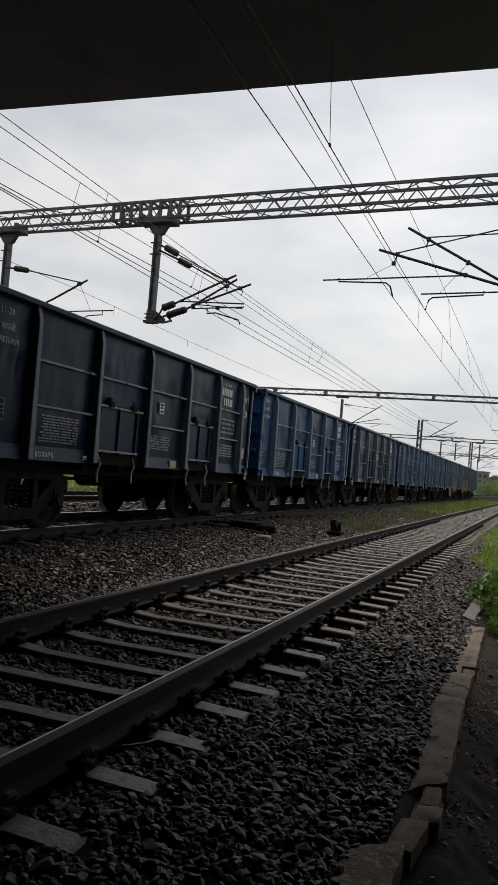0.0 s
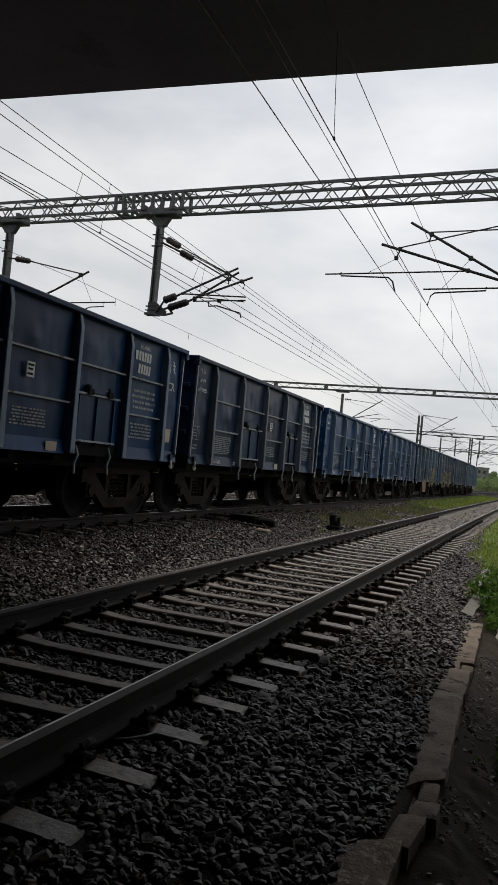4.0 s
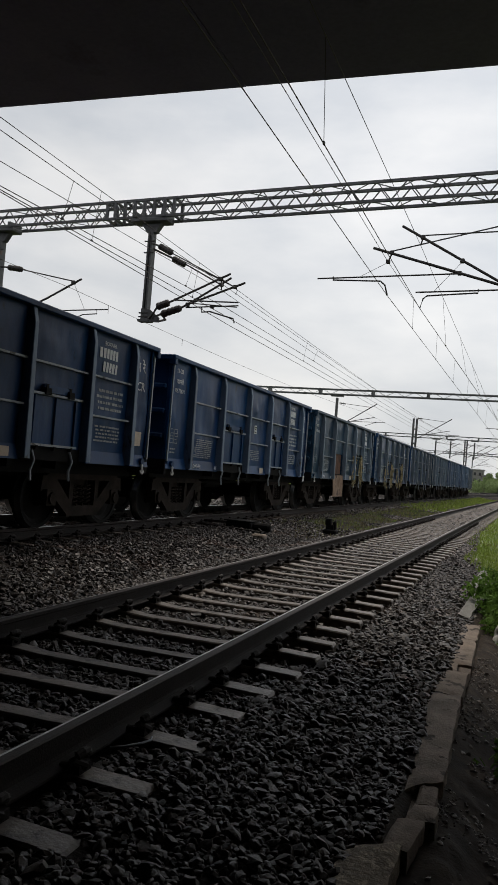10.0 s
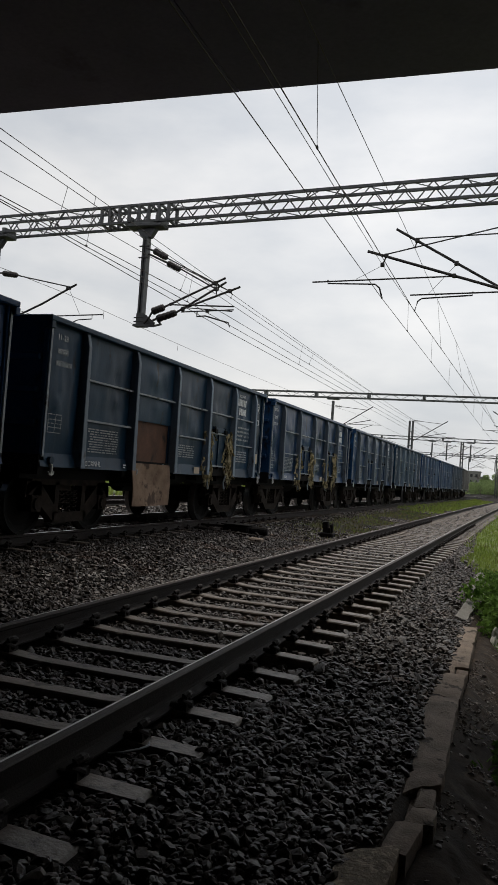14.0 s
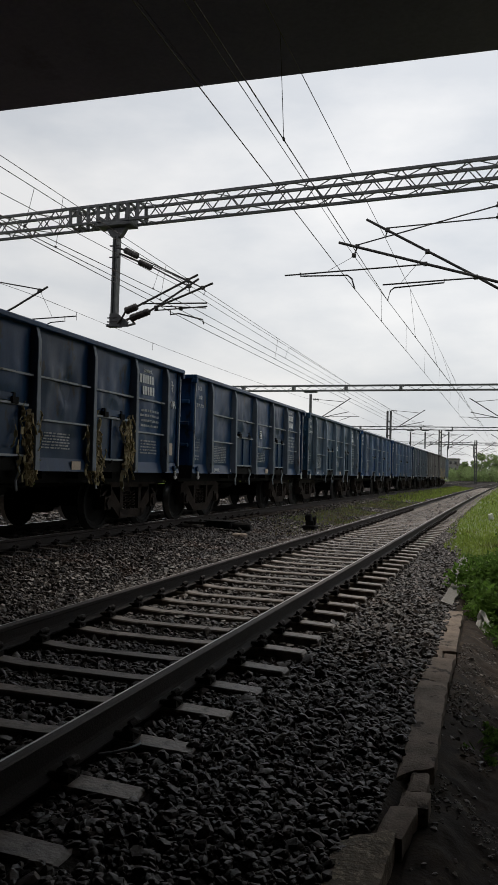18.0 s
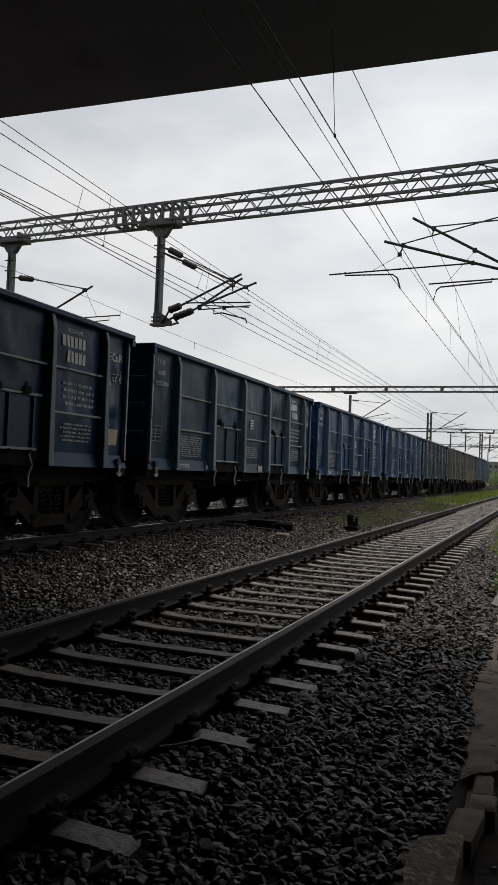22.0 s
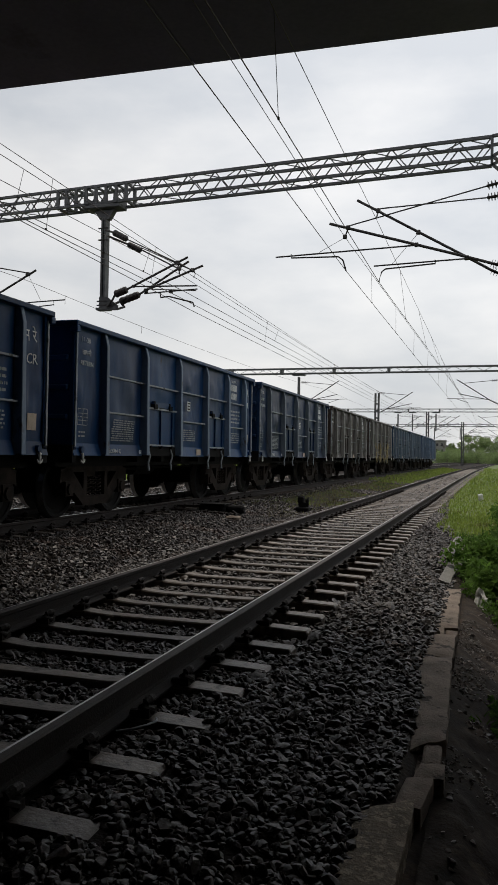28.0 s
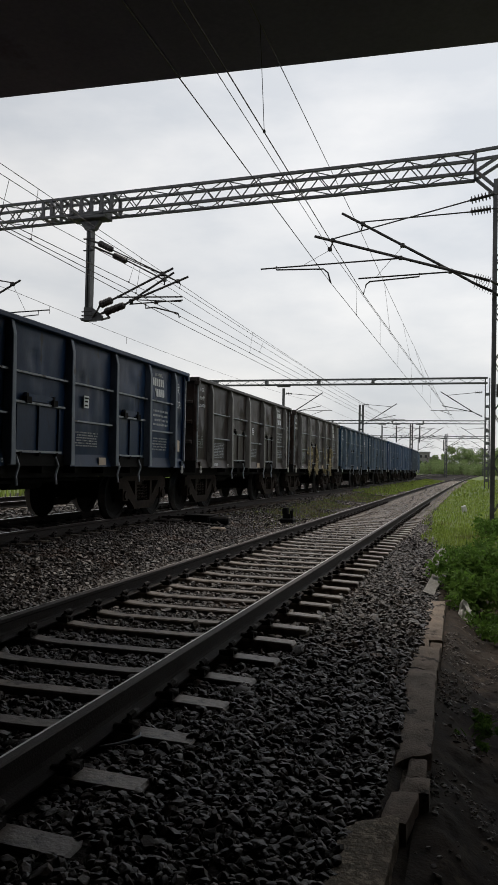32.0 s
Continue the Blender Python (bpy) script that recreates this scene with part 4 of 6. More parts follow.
def bogie(parent, yc):
    """A cast three-piece bogie: side frames with triangular windows, bolster, springs, axle boxes."""
    bm = bmesh.new()
    add_box(bm, -1.0, 1.0, yc - 0.20, yc + 0.20, 0.50, 0.80)
    b = part("bogie", bm, M_BOGIE, parent, "grimy cast-steel bogie")
    for s in (-1, 1):
        bm = bmesh.new()
        x0, x1 = (0.98, 1.13) if s > 0 else (-1.13, -0.98)

        def slab(pts):
            lo = [bm.verts.new((x0, yc + py, pz)) for py, pz in pts]
            hi = [bm.verts.new((x1, yc + py, pz)) for py, pz in pts]
            for i in range(len(pts)):
                j = (i + 1) % len(pts)
                bm.faces.new((lo[i], lo[j], hi[j], hi[i]))
            bm.faces.new(lo[::-1])
            bm.faces.new(hi)

        slab([(-1.27, 0.60), (-0.95, 0.80), (0.95, 0.80), (1.27, 0.60), (1.25, 0.78), (0.95, 1.0), (-0.95, 1.0), (-1.25, 0.78)])
        slab([(-0.48, 0.19), (0.48, 0.19), (0.52, 0.36), (-0.52, 0.36)])
        for q in (-1, 1):
            slab([(q * 0.34, 0.34), (q * 0.46, 0.34), (q * 0.46, 0.86), (q * 0.34, 0.86)])
            slab([(q * 0.44, 0.19), (q * 1.08, 0.64), (q * 0.90, 0.86), (q * 0.44, 0.46)])
            slab([(q * 0.84, 0.64), (q * 1.24, 0.64), (q * 1.24, 0.86), (q * 0.84, 0.86)])
        bmesh.ops.recalc_face_normals(bm, faces=bm.faces[:])
        part("side_frame", bm, M_BOGIE, b)
        for q in (-1, 1):
            bm = bmesh.new()
            add_box(bm, x0 - 0.01, x1 + 0.03, yc + q * 1.0 - 0.13, yc + q * 1.0 + 0.13, 0.38, 0.64)
            add_tube(bm, [(x1 if s > 0 else x0, yc + q, 0.5), ((x1 + 0.07) if s > 0 else (x0 - 0.07), yc + q, 0.5)], 0.10, 10)
            part("axle_box", bm, M_BOGIE, b)
        for q in (-0.2, 0.0, 0.2):
            bm = bmesh.new()
            pts = [((x0 + x1) / 2 + 0.055 * math.cos(a * 0.9), yc + q + 0.075 * math.sin(a * 0.9), 0.37 + a * 0.0098) for a in range(36)]
            add_tube(bm, pts, 0.014, 5)
            part("spring", bm, M_BOGIE, b)
    sets = [wheelset(b, yc - 1.0), wheelset(b, yc + 1.0)]
    for q in (-1, 1):
        bm = bmesh.new()
        add_bar(bm, (-0.9, yc + q * 0.42, 0.42), (0.9, yc + q * 0.42, 0.42), 0.07)
        for s in (-1, 1):
            add_box(bm, s * 0.873 - 0.05, s * 0.873 + 0.05, yc + q * 0.40 - 0.03, yc + q * 0.46 + 0.03, 0.30, 0.58)
        part("brake_beam", bm, M_GRIME_SHADE, b)
    return sets


def drop_door(paint_m, parent, y0, y1, side, hanging=False):
    """A flap door in the lower side, hinged at its head; a fallen one hangs from the sill."""
    s = side
    z0, z1, x = 1.31, 2.06, 1.475
    if hanging:
        bm = bmesh.new()
        for dx in (0.0, 0.02):
            for j in range(5):
                for i in range(5):
                    y = y0 + 0.02 + (y1 - y0 - 0.04) * i / 4
                    z = 0.46 + 0.80 * j / 4
                    bm.verts.new((s * (1.50 + dx + 0.02 * math.sin(i * 1.3 + j) + 0.05 * (1 - j / 4)), y, z))
        bm.verts.ensure_lookup_table()
        for lay in (0, 25):
            for j in range(4):
                for i in range(4):
                    a = lay + j * 5 + i
                    bm.faces.new([bm.verts[k] for k in (a, a + 1, a + 6, a + 5)])
        return part("fallen_door", bm, M_DUSTY, parent, "fallen door flap with a dusty tan inner face")
    bm = bmesh.new()
    add_box(bm, s * (x - 0.02), s * x, y0, y1, z0, z1)
    bmesh.ops.recalc_face_normals(bm, faces=bm.faces[:])
    d = part("door", bm, paint_m, parent)
    for yy in (y0 + 0.02, (y0 + y1) / 2, y1 - 0.02):
        part("door_rib", box(*sorted((s * x, s * (x + 0.035))), yy - 0.018, yy + 0.018, z0, z1), paint_m, d)
    part("door_bar", box(*sorted((s * x, s * (x + 0.05))), y0 - 0.05, y1 + 0.05, z0, z0 + 0.035), M_WORN_LIT, d)
    part("hinge_bar", box(*sorted((s * x, s * (x + 0.06))), y0 - 0.08, y1 + 0.12, 2.07, 2.105), M_WORN_LIT, d)
    part("hinge_plate", box(*sorted((s * x, s * (x + 0.05))), y0 + 0.2, y1 - 0.2, 2.12, 2.23), paint_m, d)
    for yy in (y0 + 0.25, y1 - 0.25):
        bm = bmesh.new()
        add_box(bm, *sorted((s * x, s * (x + 0.09))), yy - 0.07, yy + 0.07, 2.08, 2.18)
        add_box(bm, *sorted((s * x, s * (x + 0.06))), yy - 0.03, yy + 0.03, 2.18, 2.24)
        part("hinge", bm, M_GRIME_SHADE, d)
    for yy in (y0 + 0.1, (y0 + y1) / 2, y1 - 0.1):
        part("latch", box(*sorted((s * (x - 0.01), s * (x + 0.06))), yy - 0.025, yy + 0.025, z0 - 0.05, z0 + 0.01), M_GRIME_SHADE, d)
    return d


def build_wagon(colour, seed, open_door=False, packing=False, zone="CR", date="11-28"):
    """An open bogie wagon with high sides; the near side is +x, its leading end -y."""
    P, Q = PAINTS[colour], POST_PAINTS[colour]
    PLATES.clear()
    worn = {"dusk": 1.9, "grey": 1.4, "brown": 1.5}.get(colour, 1.35)
    words = {"navy": "dirty dark navy", "blue": "bright blue", "dusk": "dark blue", "grey": "faded blue-grey", "brown": "grimy brown-grey"}[colour]
    extra = " with one fallen side door" if open_door else " with yellow packing at its doors" if packing else " with white stencils"
    w = tagged(new("open_wagon"), f"{words} high-sided steel goods wagon{extra}", "freight wagon", "wagons of the goods train")
    # floor, sills, headstocks
    part("floor", box(-1.44, 1.36, -HALF + 0.03, HALF - 0.03, FLOOR - 0.06, FLOOR), M_RUSTBODY, w)
    part("centre_sill", box(-0.25, 0.25, -HALF + 0.1, HALF - 0.1, 0.88, FLOOR - 0.06), M_GRIME_SHADE, w)
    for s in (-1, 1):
        part("side_sill", box(*sorted((s * 1.02, s * 1.16)), -HALF + 0.02, HALF - 0.02, 0.90, FLOOR - 0.06), M_GRIME_SHADE, w)
        part("headstock", box(-1.5, 1.5, *sorted((s * (HALF - 0.12), s * (HALF + 0.01))), 0.98, FLOOR), M_GRIME_SHADE, w)
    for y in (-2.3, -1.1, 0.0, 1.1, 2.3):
        part("cross_bearer", box(-1.4, 1.4, y - 0.06, y + 0.06, 0.98, FLOOR - 0.06), M_GRIME_SHADE, w)
    # ends: plate with pressed ribs
    for s in (-1, 1):
        e = part("end_wall", box(-1.44, 1.44, *sorted((s * (HALF - 0.06), s * (HALF - 0.02))), FLOOR, TOP - 0.06), P, w)
        for z in (1.75, 2.25, 2.75):
            part("end_rib", box(-1.4, 1.4, *sorted((s * (HALF - 0.02), s * (HALF + 0.05))), z - 0.05, z + 0.05, 0.02), P, e)
        part("end_coping", box(-1.5, 1.5, *sorted((s * (HALF - 0.10), s * (HALF + 0.06))), TOP - 0.10, TOP - 0.002, 0.01), P, w)
    # sides
    edges = (-HALF + 0.02,) + POSTS + (HALF - 0.02,)
    n = 0
    part("side_wall", box(-1.50, -1.44, -HALF + 0.02, HALF - 0.02, FLOOR, TOP - 0.085), P, w)
    for y in POSTS:
        stanchion(P, w, y, -1)
    part("coping", box(-1.575, -1.40, -HALF - 0.05, HALF + 0.05, TOP - 0.085, TOP, 0.012), P, w)
    for s in (1,):
        part("coping", box(*sorted((s * 1.40, s * 1.575)), -HALF - 0.05, HALF + 0.05, TOP - 0.085, TOP, 0.012), P, w)
        for y in POSTS:
            stanchion(Q, w, y, s)
        for i, (a, b) in enumerate(zip(edges, edges[1:])):
            n += 1
            door = i in (2, 4)
            if door:
                panel(P, w, a, b, 2.06, TOP - 0.08, s, seed * 100 + n, amp=worn)
                for q0, q1 in ((a, a + 0.08), (b - 0.08, b)) if open_door and i == 2 else ((a, a + 0.22), (b - 0.28, b)):
                    part("door_jamb", box(*sorted((s * 1.44, s * 1.464)), q0, q1, FLOOR, 2.06), P, w)
                fallen = open_door and s > 0 and i == 2
                drop_door(P, w, *((a + 0.09, b - 0.09) if fallen else (a + 0.22, b - 0.28)), s, fallen)
                if fallen:
                    part("door_opening", box(1.36, 1.40, a + 0.06, b - 0.06, FLOOR, 2.08), M_RUSTBODY, w, "rusty brown load and inner wall seen through the doorway")
                part("door_sill", box(1.36, 1.475, a + 0.05, b - 0.05, 1.10, FLOOR + 0.02), M_GRIME_SHADE, w)
                part("stiffener", box(*sorted((s * 1.46, s * 1.53)), a + 0.06, b - 0.06, 2.535, 2.565), M_WORN_LIT, w)
                for yy in (a + 0.28, b - 0.34):
                    bm = bmesh.new()
                    add_tube(bm, [(s * 1.47, yy, 1.27), (s * 1.52, yy + 0.02, 1.10), (s * 1.50, yy - 0.03, 0.95), (s * 1.53, yy - 0.05, 0.80)], 0.02, 6)
                    part("door_handle", bm, M_WORN_LIT, w)
            else:
                panel(P, w, a, b, FLOOR, TOP - 0.08, s, seed * 100 + n, amp=worn)
                if i in (1, 3, 5):
                    for z in (2.54, 1.88):
                        part("stiffener", box(*sorted((s * 1.46, s * 1.53)), a + 0.06, b - 0.06, z, z + 0.03), M_WORN_LIT, w)
                bm = bmesh.new()
                t0, t1 = a + (0.09 if i else 0.0), b - (0.10 if i < 6 else 0.0)
                for z, x in ((FLOOR + 0.03, 1.475), (1.10, 1.52)):
                    for y in (t0, t1):
                        for xx in (x, 1.445):
                            bm.verts.new((s * xx, y + (0.03 if z < 1.2 and y == t1 else 0), z))
                bmesh.ops.convex_hull(bm, input=bm.verts[:])
                part("skirt_plate", bm, P, w)
    # corner posts and worn grab rails
    for s in (1,):
        for e in (-1, 1):
            part("corner_post", box(*sorted((s * 1.42, s * 1.50)), *sorted((e * (HALF - 0.12), e * (HALF - 0.01))), FLOOR - 0.15, TOP - 0.08, 0.01), P, w)
            part("grab_rail", box(*sorted((s * 1.50, s * 1.525)), *sorted((e * (HALF - 0.08), e * (HALF - 0.035))), 1.25, TOP - 0.16), M_WORN_LIT, w)
            bm = bmesh.new()
            yh = e * (HALF - 0.27)
            add_tube(bm, [(s * 1.52, yh, 1.15), (s * 1.545, yh, 1.12), (s * 1.55, yh, 1.05), (s * 1.55, yh, 0.99)], [0.022, 0.028, 0.022, 0.019], 8)
            add_tube(bm, [(s * 1.55, yh - 0.075, 1.035), (s * 1.55, yh - 0.05, 0.995), (s * 1.55, yh, 0.975), (s * 1.55, yh + 0.05, 0.995), (s * 1.55, yh + 0.075, 1.035)], [0.007, 0.014, 0.018, 0.014, 0.007], 8)
            part("hauling_hook", bm, M_HOOK, w, "whitewashed hauling hook")
            part("corner_gusset", box(*sorted((s * 1.44, s * 1.58)), *sorted((e * (HALF - 0.06), e * (HALF + 0.055))), TOP - 0.20, TOP - 0.086, 0.012), P, w)
            bm = bmesh.new()
            add_tube(bm, [(s * 1.47, yh, 1.20), (s * 1.55, yh, 1.20)], 0.06, 14)
            part("hook_boss", bm, P, w)
    # couplers
    for e in (-1, 1):
        bm = bmesh.new()
        add_box(bm, -0.09, 0.09, *sorted((e * (HALF - 0.1), e * (PITCH / 2 - 0.16))), 1.0, 1.14)
        add_box(bm, -0.17, 0.17, *sorted((e * (PITCH / 2 - 0.22), e * (PITCH / 2 + 0.03))), 0.94, 1.20)
        part("coupler", bm, M_GRIME_SHADE, w)
        bm = bmesh.new()
        add_tube(bm, [(0.45, e * HALF, 0.98), (0.47, e * (HALF + 0.12), 0.72), (0.40, e * (HALF + 0.25), 0.55), (0.30, e * PITCH / 2, 0.60)], 0.022, 6)
        part("brake_hose", bm, M_GRIME_SHADE, w)
    # brake gear under the floor
    bm = bmesh.new()
    add_tube(bm, [(0.5, -0.9, 0.86), (0.5, 0.1, 0.86)], 0.19, 12)
    part("air_reservoir", bm, M_GRIME_SHADE, w)
    bm = bmesh.new()
    add_tube(bm, [(-0.4, 0.6, 0.92), (-0.4, 1.1, 0.92)], 0.15, 12)
    part("brake_cylinder", bm, M_GRIME_SHADE, w)
    for x in (-0.7, 0.75):
        bm = bmesh.new()
        add_bar(bm, (x, -2.4, 0.80), (x, 2.4, 0.86), 0.05)
        part("brake_rod", bm, M_GRIME_SHADE, w)
    sets = bogie(w, -3.57) + bogie(w, 3.57)
    # writing on the near side
    X = 1.512
    side_text("BOXNHL", 0.12, w, 1.53, -3.84, 1.15)
    bars(w, X, -3.72, -2.72, 1.38, 1.80, 10, seed + 1, 0.5)
    bars(w, X, -0.22, 0.62, 1.46, 1.74, 6, seed + 2, 0.5)
    part("paper_tag", box(1.515, 1.522, 0.62, 0.90, 1.13, 1.27), M_TAG, w, "tan paper tag")
    if not (packing or open_door):
        plate = part("notice_plate", box(1.500, 1.508, 0.02, 0.20, 2.15, 2.37), M_STENCIL, w, "white notice plate with dark lines")
        for z, a, b in ((2.31, 0.04, 0.18), (2.25, 0.05, 0.16), (2.18, 0.04, 0.17)):
            part("text_line", box(1.508, 1.510, a, b, z, z + 0.03), M_GRIME_SHADE, plate)
    side_text("BOXNHL", 0.10, w, X, 3.28, 3.11)
    digits(w, X, 3.14, 2.89, 6, 0.17)
    digits(w, X, 3.26, 2.66, 5, 0.17)
    bars(w, X, 3.16, 4.05, 2.02, 2.42, 4, seed + 3, 0.45)
    bars(w, X, 3.16, 4.0, 1.48, 1.78, 5, seed + 4, 0.5)
    hindi = {"CR": "म रे", "ECR": "पू म रे", "ECoR": "पू त रे", "WR": "प रे"}[zone]
    z1, z2 = (2.84, 2.50) if zone != "ECoR" else (2.52, 2.86)
    side_text(hindi, 0.27 if len(hindi) < 5 else 0.225, w, 1.512, 4.42, z1)
    side_text(zone, 0.23 if len(zone) < 4 else 0.20, w, 1.512, 4.42 if len(zone) > 2 else 4.50, z2)
    side_text("RETURN", 0.115, w, 1.512, -4.84, 2.66)
    side_text("वापसी", 0.13, w, 1.512, -4.80, 2.84)
    side_text(date, 0.13, w, 1.512, -4.82, 3.06)
    bm = bmesh.new()                                  # ruled box for dates
    for z in (1.62, 1.70, 1.76, 1.82, 1.90):
        add_box(bm, 1.512, 1.514, -4.92, -4.58, z, z + 0.012)
    for y in (-4.92, -4.75, -4.592):
        add_box(bm, 1.512, 1.514, y, y + 0.012, 1.62, 1.912)
    tagged(part("stencil_box", bm, M_FAINT, w), kind="stuff")
    if seed % 2 == 0:
        bars(w, 1.512, -4.88, -4.64, 1.42, 1.56, 2, seed + 7, 0.4)
    part("route_card", box(1.512, 1.517, 4.55, 4.80, 1.48, 1.74), M_TAG, w, "stained paper card")
    bars(w, 1.535, -2.58, -2.46, 1.15, 1.23, 2, seed + 10, 0.6, M_STENCIL)
    for o in w.children:
        if o.name.split(".")[0] in ("stencil_text", "number_block", "lettering", "stencil_box", "route_card") and min(v.co.z for v in o.data.vertices) > FLOOR:
            hug(o)
    if packing or open_door:
        r = random.Random(seed)
        for i, yc in enumerate((POSTS[4] - 0.2, POSTS[3] + 0.15, POSTS[2] - 0.12, POSTS[1] + 0.12)):
            if open_door and i > 1:
                continue
            bm = bmesh.new()
            for k in range(64):
                z = r.uniform(1.12, 2.2)
                y = yc + r.gauss(0, 0.12)
                a = Vector((1.50 + r.uniform(0, 0.06), y, z))
                for j in range(4):
                    b = a + Vector((r.uniform(-0.02, 0.03), r.uniform(-0.07, 0.07), -r.uniform(0.04, 0.12)))
                    add_bar(bm, a, b, r.uniform(0.012, 0.065), 0.008)
                    a = b
            tagged(part("packing_straw", bm, M_STRAW, w, "torn yellow packing caught in the door frame"), kind="stuff")
    return w, sets


KINDS = {"n": ("navy", 1), "b": ("blue", 2), "g": ("grey", 3), "w": ("brown", 4)}
TRAIN = "NNbnbb" + "OPdg" + "bbnwWggbbnbgnb"      # from the leading wagon back
SLACK = {0: 0.08, 1: 0.10, 2: -0.07, 3: -0.07, 4: -0.09}      # play in the couplings
proto = {}
WAGONS = []
for k, c in enumerate(TRAIN, -1):
    y = 13.65 + k * PITCH + SLACK.get(k, 0.0)
    if c not in proto:
        col = {"n": "navy", "N": "navy", "b": "blue", "g": "grey", "w": "brown", "O": "grey", "P": "dusk", "d": "dusk", "W": "brown"}[c]
        proto[c] = build_wagon(col, ord(c), date="07-26" if c == "P" else "11-28", open_door=c == "O", packing=c in "PW", zone={"P": "WR", "d": "ECoR", "N": "ECR", "g": "WR", "w": "WR"}.get(c, "CR"))[0]
        w = proto[c]
    else:
        w = copy_thing(proto[c], on_track(y))
    WAGONS.append((w, y))


def motions():
    for w, y in WAGONS:
        walk(w, [(t, on_track(y - run(t))) for t in (range(0, 33, 2) if y < 60 else range(0, 33))])
        for o in w.children_recursive:
            if o.name.startswith("wheelset"):
                yy = o.location.y
                walk(o, [(min(32.0, i * 0.2), pose(0, yy, 0.5, math.degrees(run(min(32.0, i * 0.2)) / 0.5), 0, 0)) for i in range(161)])



# ---- sleepers, fastenings, ballast ----
SLEEPER_0, SLEEPER_D = 3.115, 0.609


def sleeper_mesh():
    """A pre-stressed concrete sleeper: thick under the rails, waisted in the middle, tapered sides."""
    st = [(-1.375, -0.200, 0.075), (-1.36, -0.182, 0.08), (-1.06, -0.172, 0.085), (-0.70, -0.174, 0.085), (-0.45, -0.192, 0.072), (0.45, -0.192, 0.072), (0.70, -0.174, 0.085), (1.06, -0.172, 0.085), (1.36, -0.182, 0.08), (1.375, -0.200, 0.075)]
    bm = bmesh.new()
    rings = [[bm.verts.new(p) for p in ((x, -w - 0.03, -0.38), (x, -w, z - 0.012), (x, -w + 0.012, z), (x, w - 0.012, z), (x, w, z - 0.012), (x, w + 0.03, -0.38))] for x, z, w in st]
    for a, b in zip(rings, rings[1:]):
        for k in range(6):
            bm.faces.new((a[k], a[(k + 1) % 6], b[(k + 1) % 6], b[k]))
    bm.faces.new(rings[0])
    bm.faces.new(rings[-1][::-1])
    bmesh.ops.recalc_face_normals(bm, faces=bm.faces[:])
    me = bpy.data.meshes.new("sleeper")
    bm.to_mesh(me)
    bm.free()
    me.materials.append(M_CONC)
    return me


def clip_mesh():
    """A bent spring clip with its cast shoulder."""
    bm = bmesh.new()
    add_box(bm, 0.085, 0.16, -0.055, 0.055, -0.178, -0.13)
    ring = [(0.112 + 0.034 * math.sin(a), 0.070 * math.cos(a), -0.118 + 0.040 * math.sin(a)) for a in np.arange(-2.2, 3.4, 0.56)]
    add_tube(bm, [(0.05, -0.040, -0.150)] + ring + [(0.16, 0.0, -0.145)], 0.022, 8)
    me = bpy.data.meshes.new("rail_clip")
    bm.to_mesh(me)
    bm.free()
    me.materials.append(M_RUST)
    return me


SLEEPER_ME, CLIP_ME = sleeper_mesh(), clip_mesh()


def lay_sleepers(mid, z, y0, n, clip_to, label, clip_sides):
    track = tagged(new("sleepers"), label, "sleepers", "sleeper rows", "structure")
    r = random.Random(int(abs(mid(0)) * 100))
    for i in range(n):
        y = y0 + i * SLEEPER_D
        s = new("sleeper", SLEEPER_ME)
        s.parent = track
        a = -math.atan(mid(y + 0.5) - mid(y - 0.5)) + radians(r.uniform(-0.5, 0.5))
        s.matrix_basis = pose(mid(y) + r.uniform(-0.02, 0.02), y + r.uniform(-0.012, 0.012), z + r.uniform(-0.006, 0.002), 0, 0, math.degrees(a))
        if y < clip_to and y > 2:
            for rx in (-GAUGE / 2, GAUGE / 2):
                for sd in clip_sides:
                    c = new("rail_clip", CLIP_ME)
                    c.parent = s
                    c.matrix_basis = pose(rx, 0, 0, 0, 0, 0 if sd > 0 else 180)
    return track


lay_sleepers(near_mid, 0.0, SLEEPER_0 - 8 * SLEEPER_D, 190, 34.0, "weathered pale concrete sleepers under the near track", (-1, 1))
lay_sleepers(train_mid, 0.1, SLEEPER_0 + 4 * SLEEPER_D, 150, 24.0, "dusty concrete sleepers under the train's track", (1,))
lay_sleepers(far_mid, 0.12, SLEEPER_0 + 10 * SLEEPER_D, 90, 0.0, "pale concrete sleepers of the track behind the train", ())


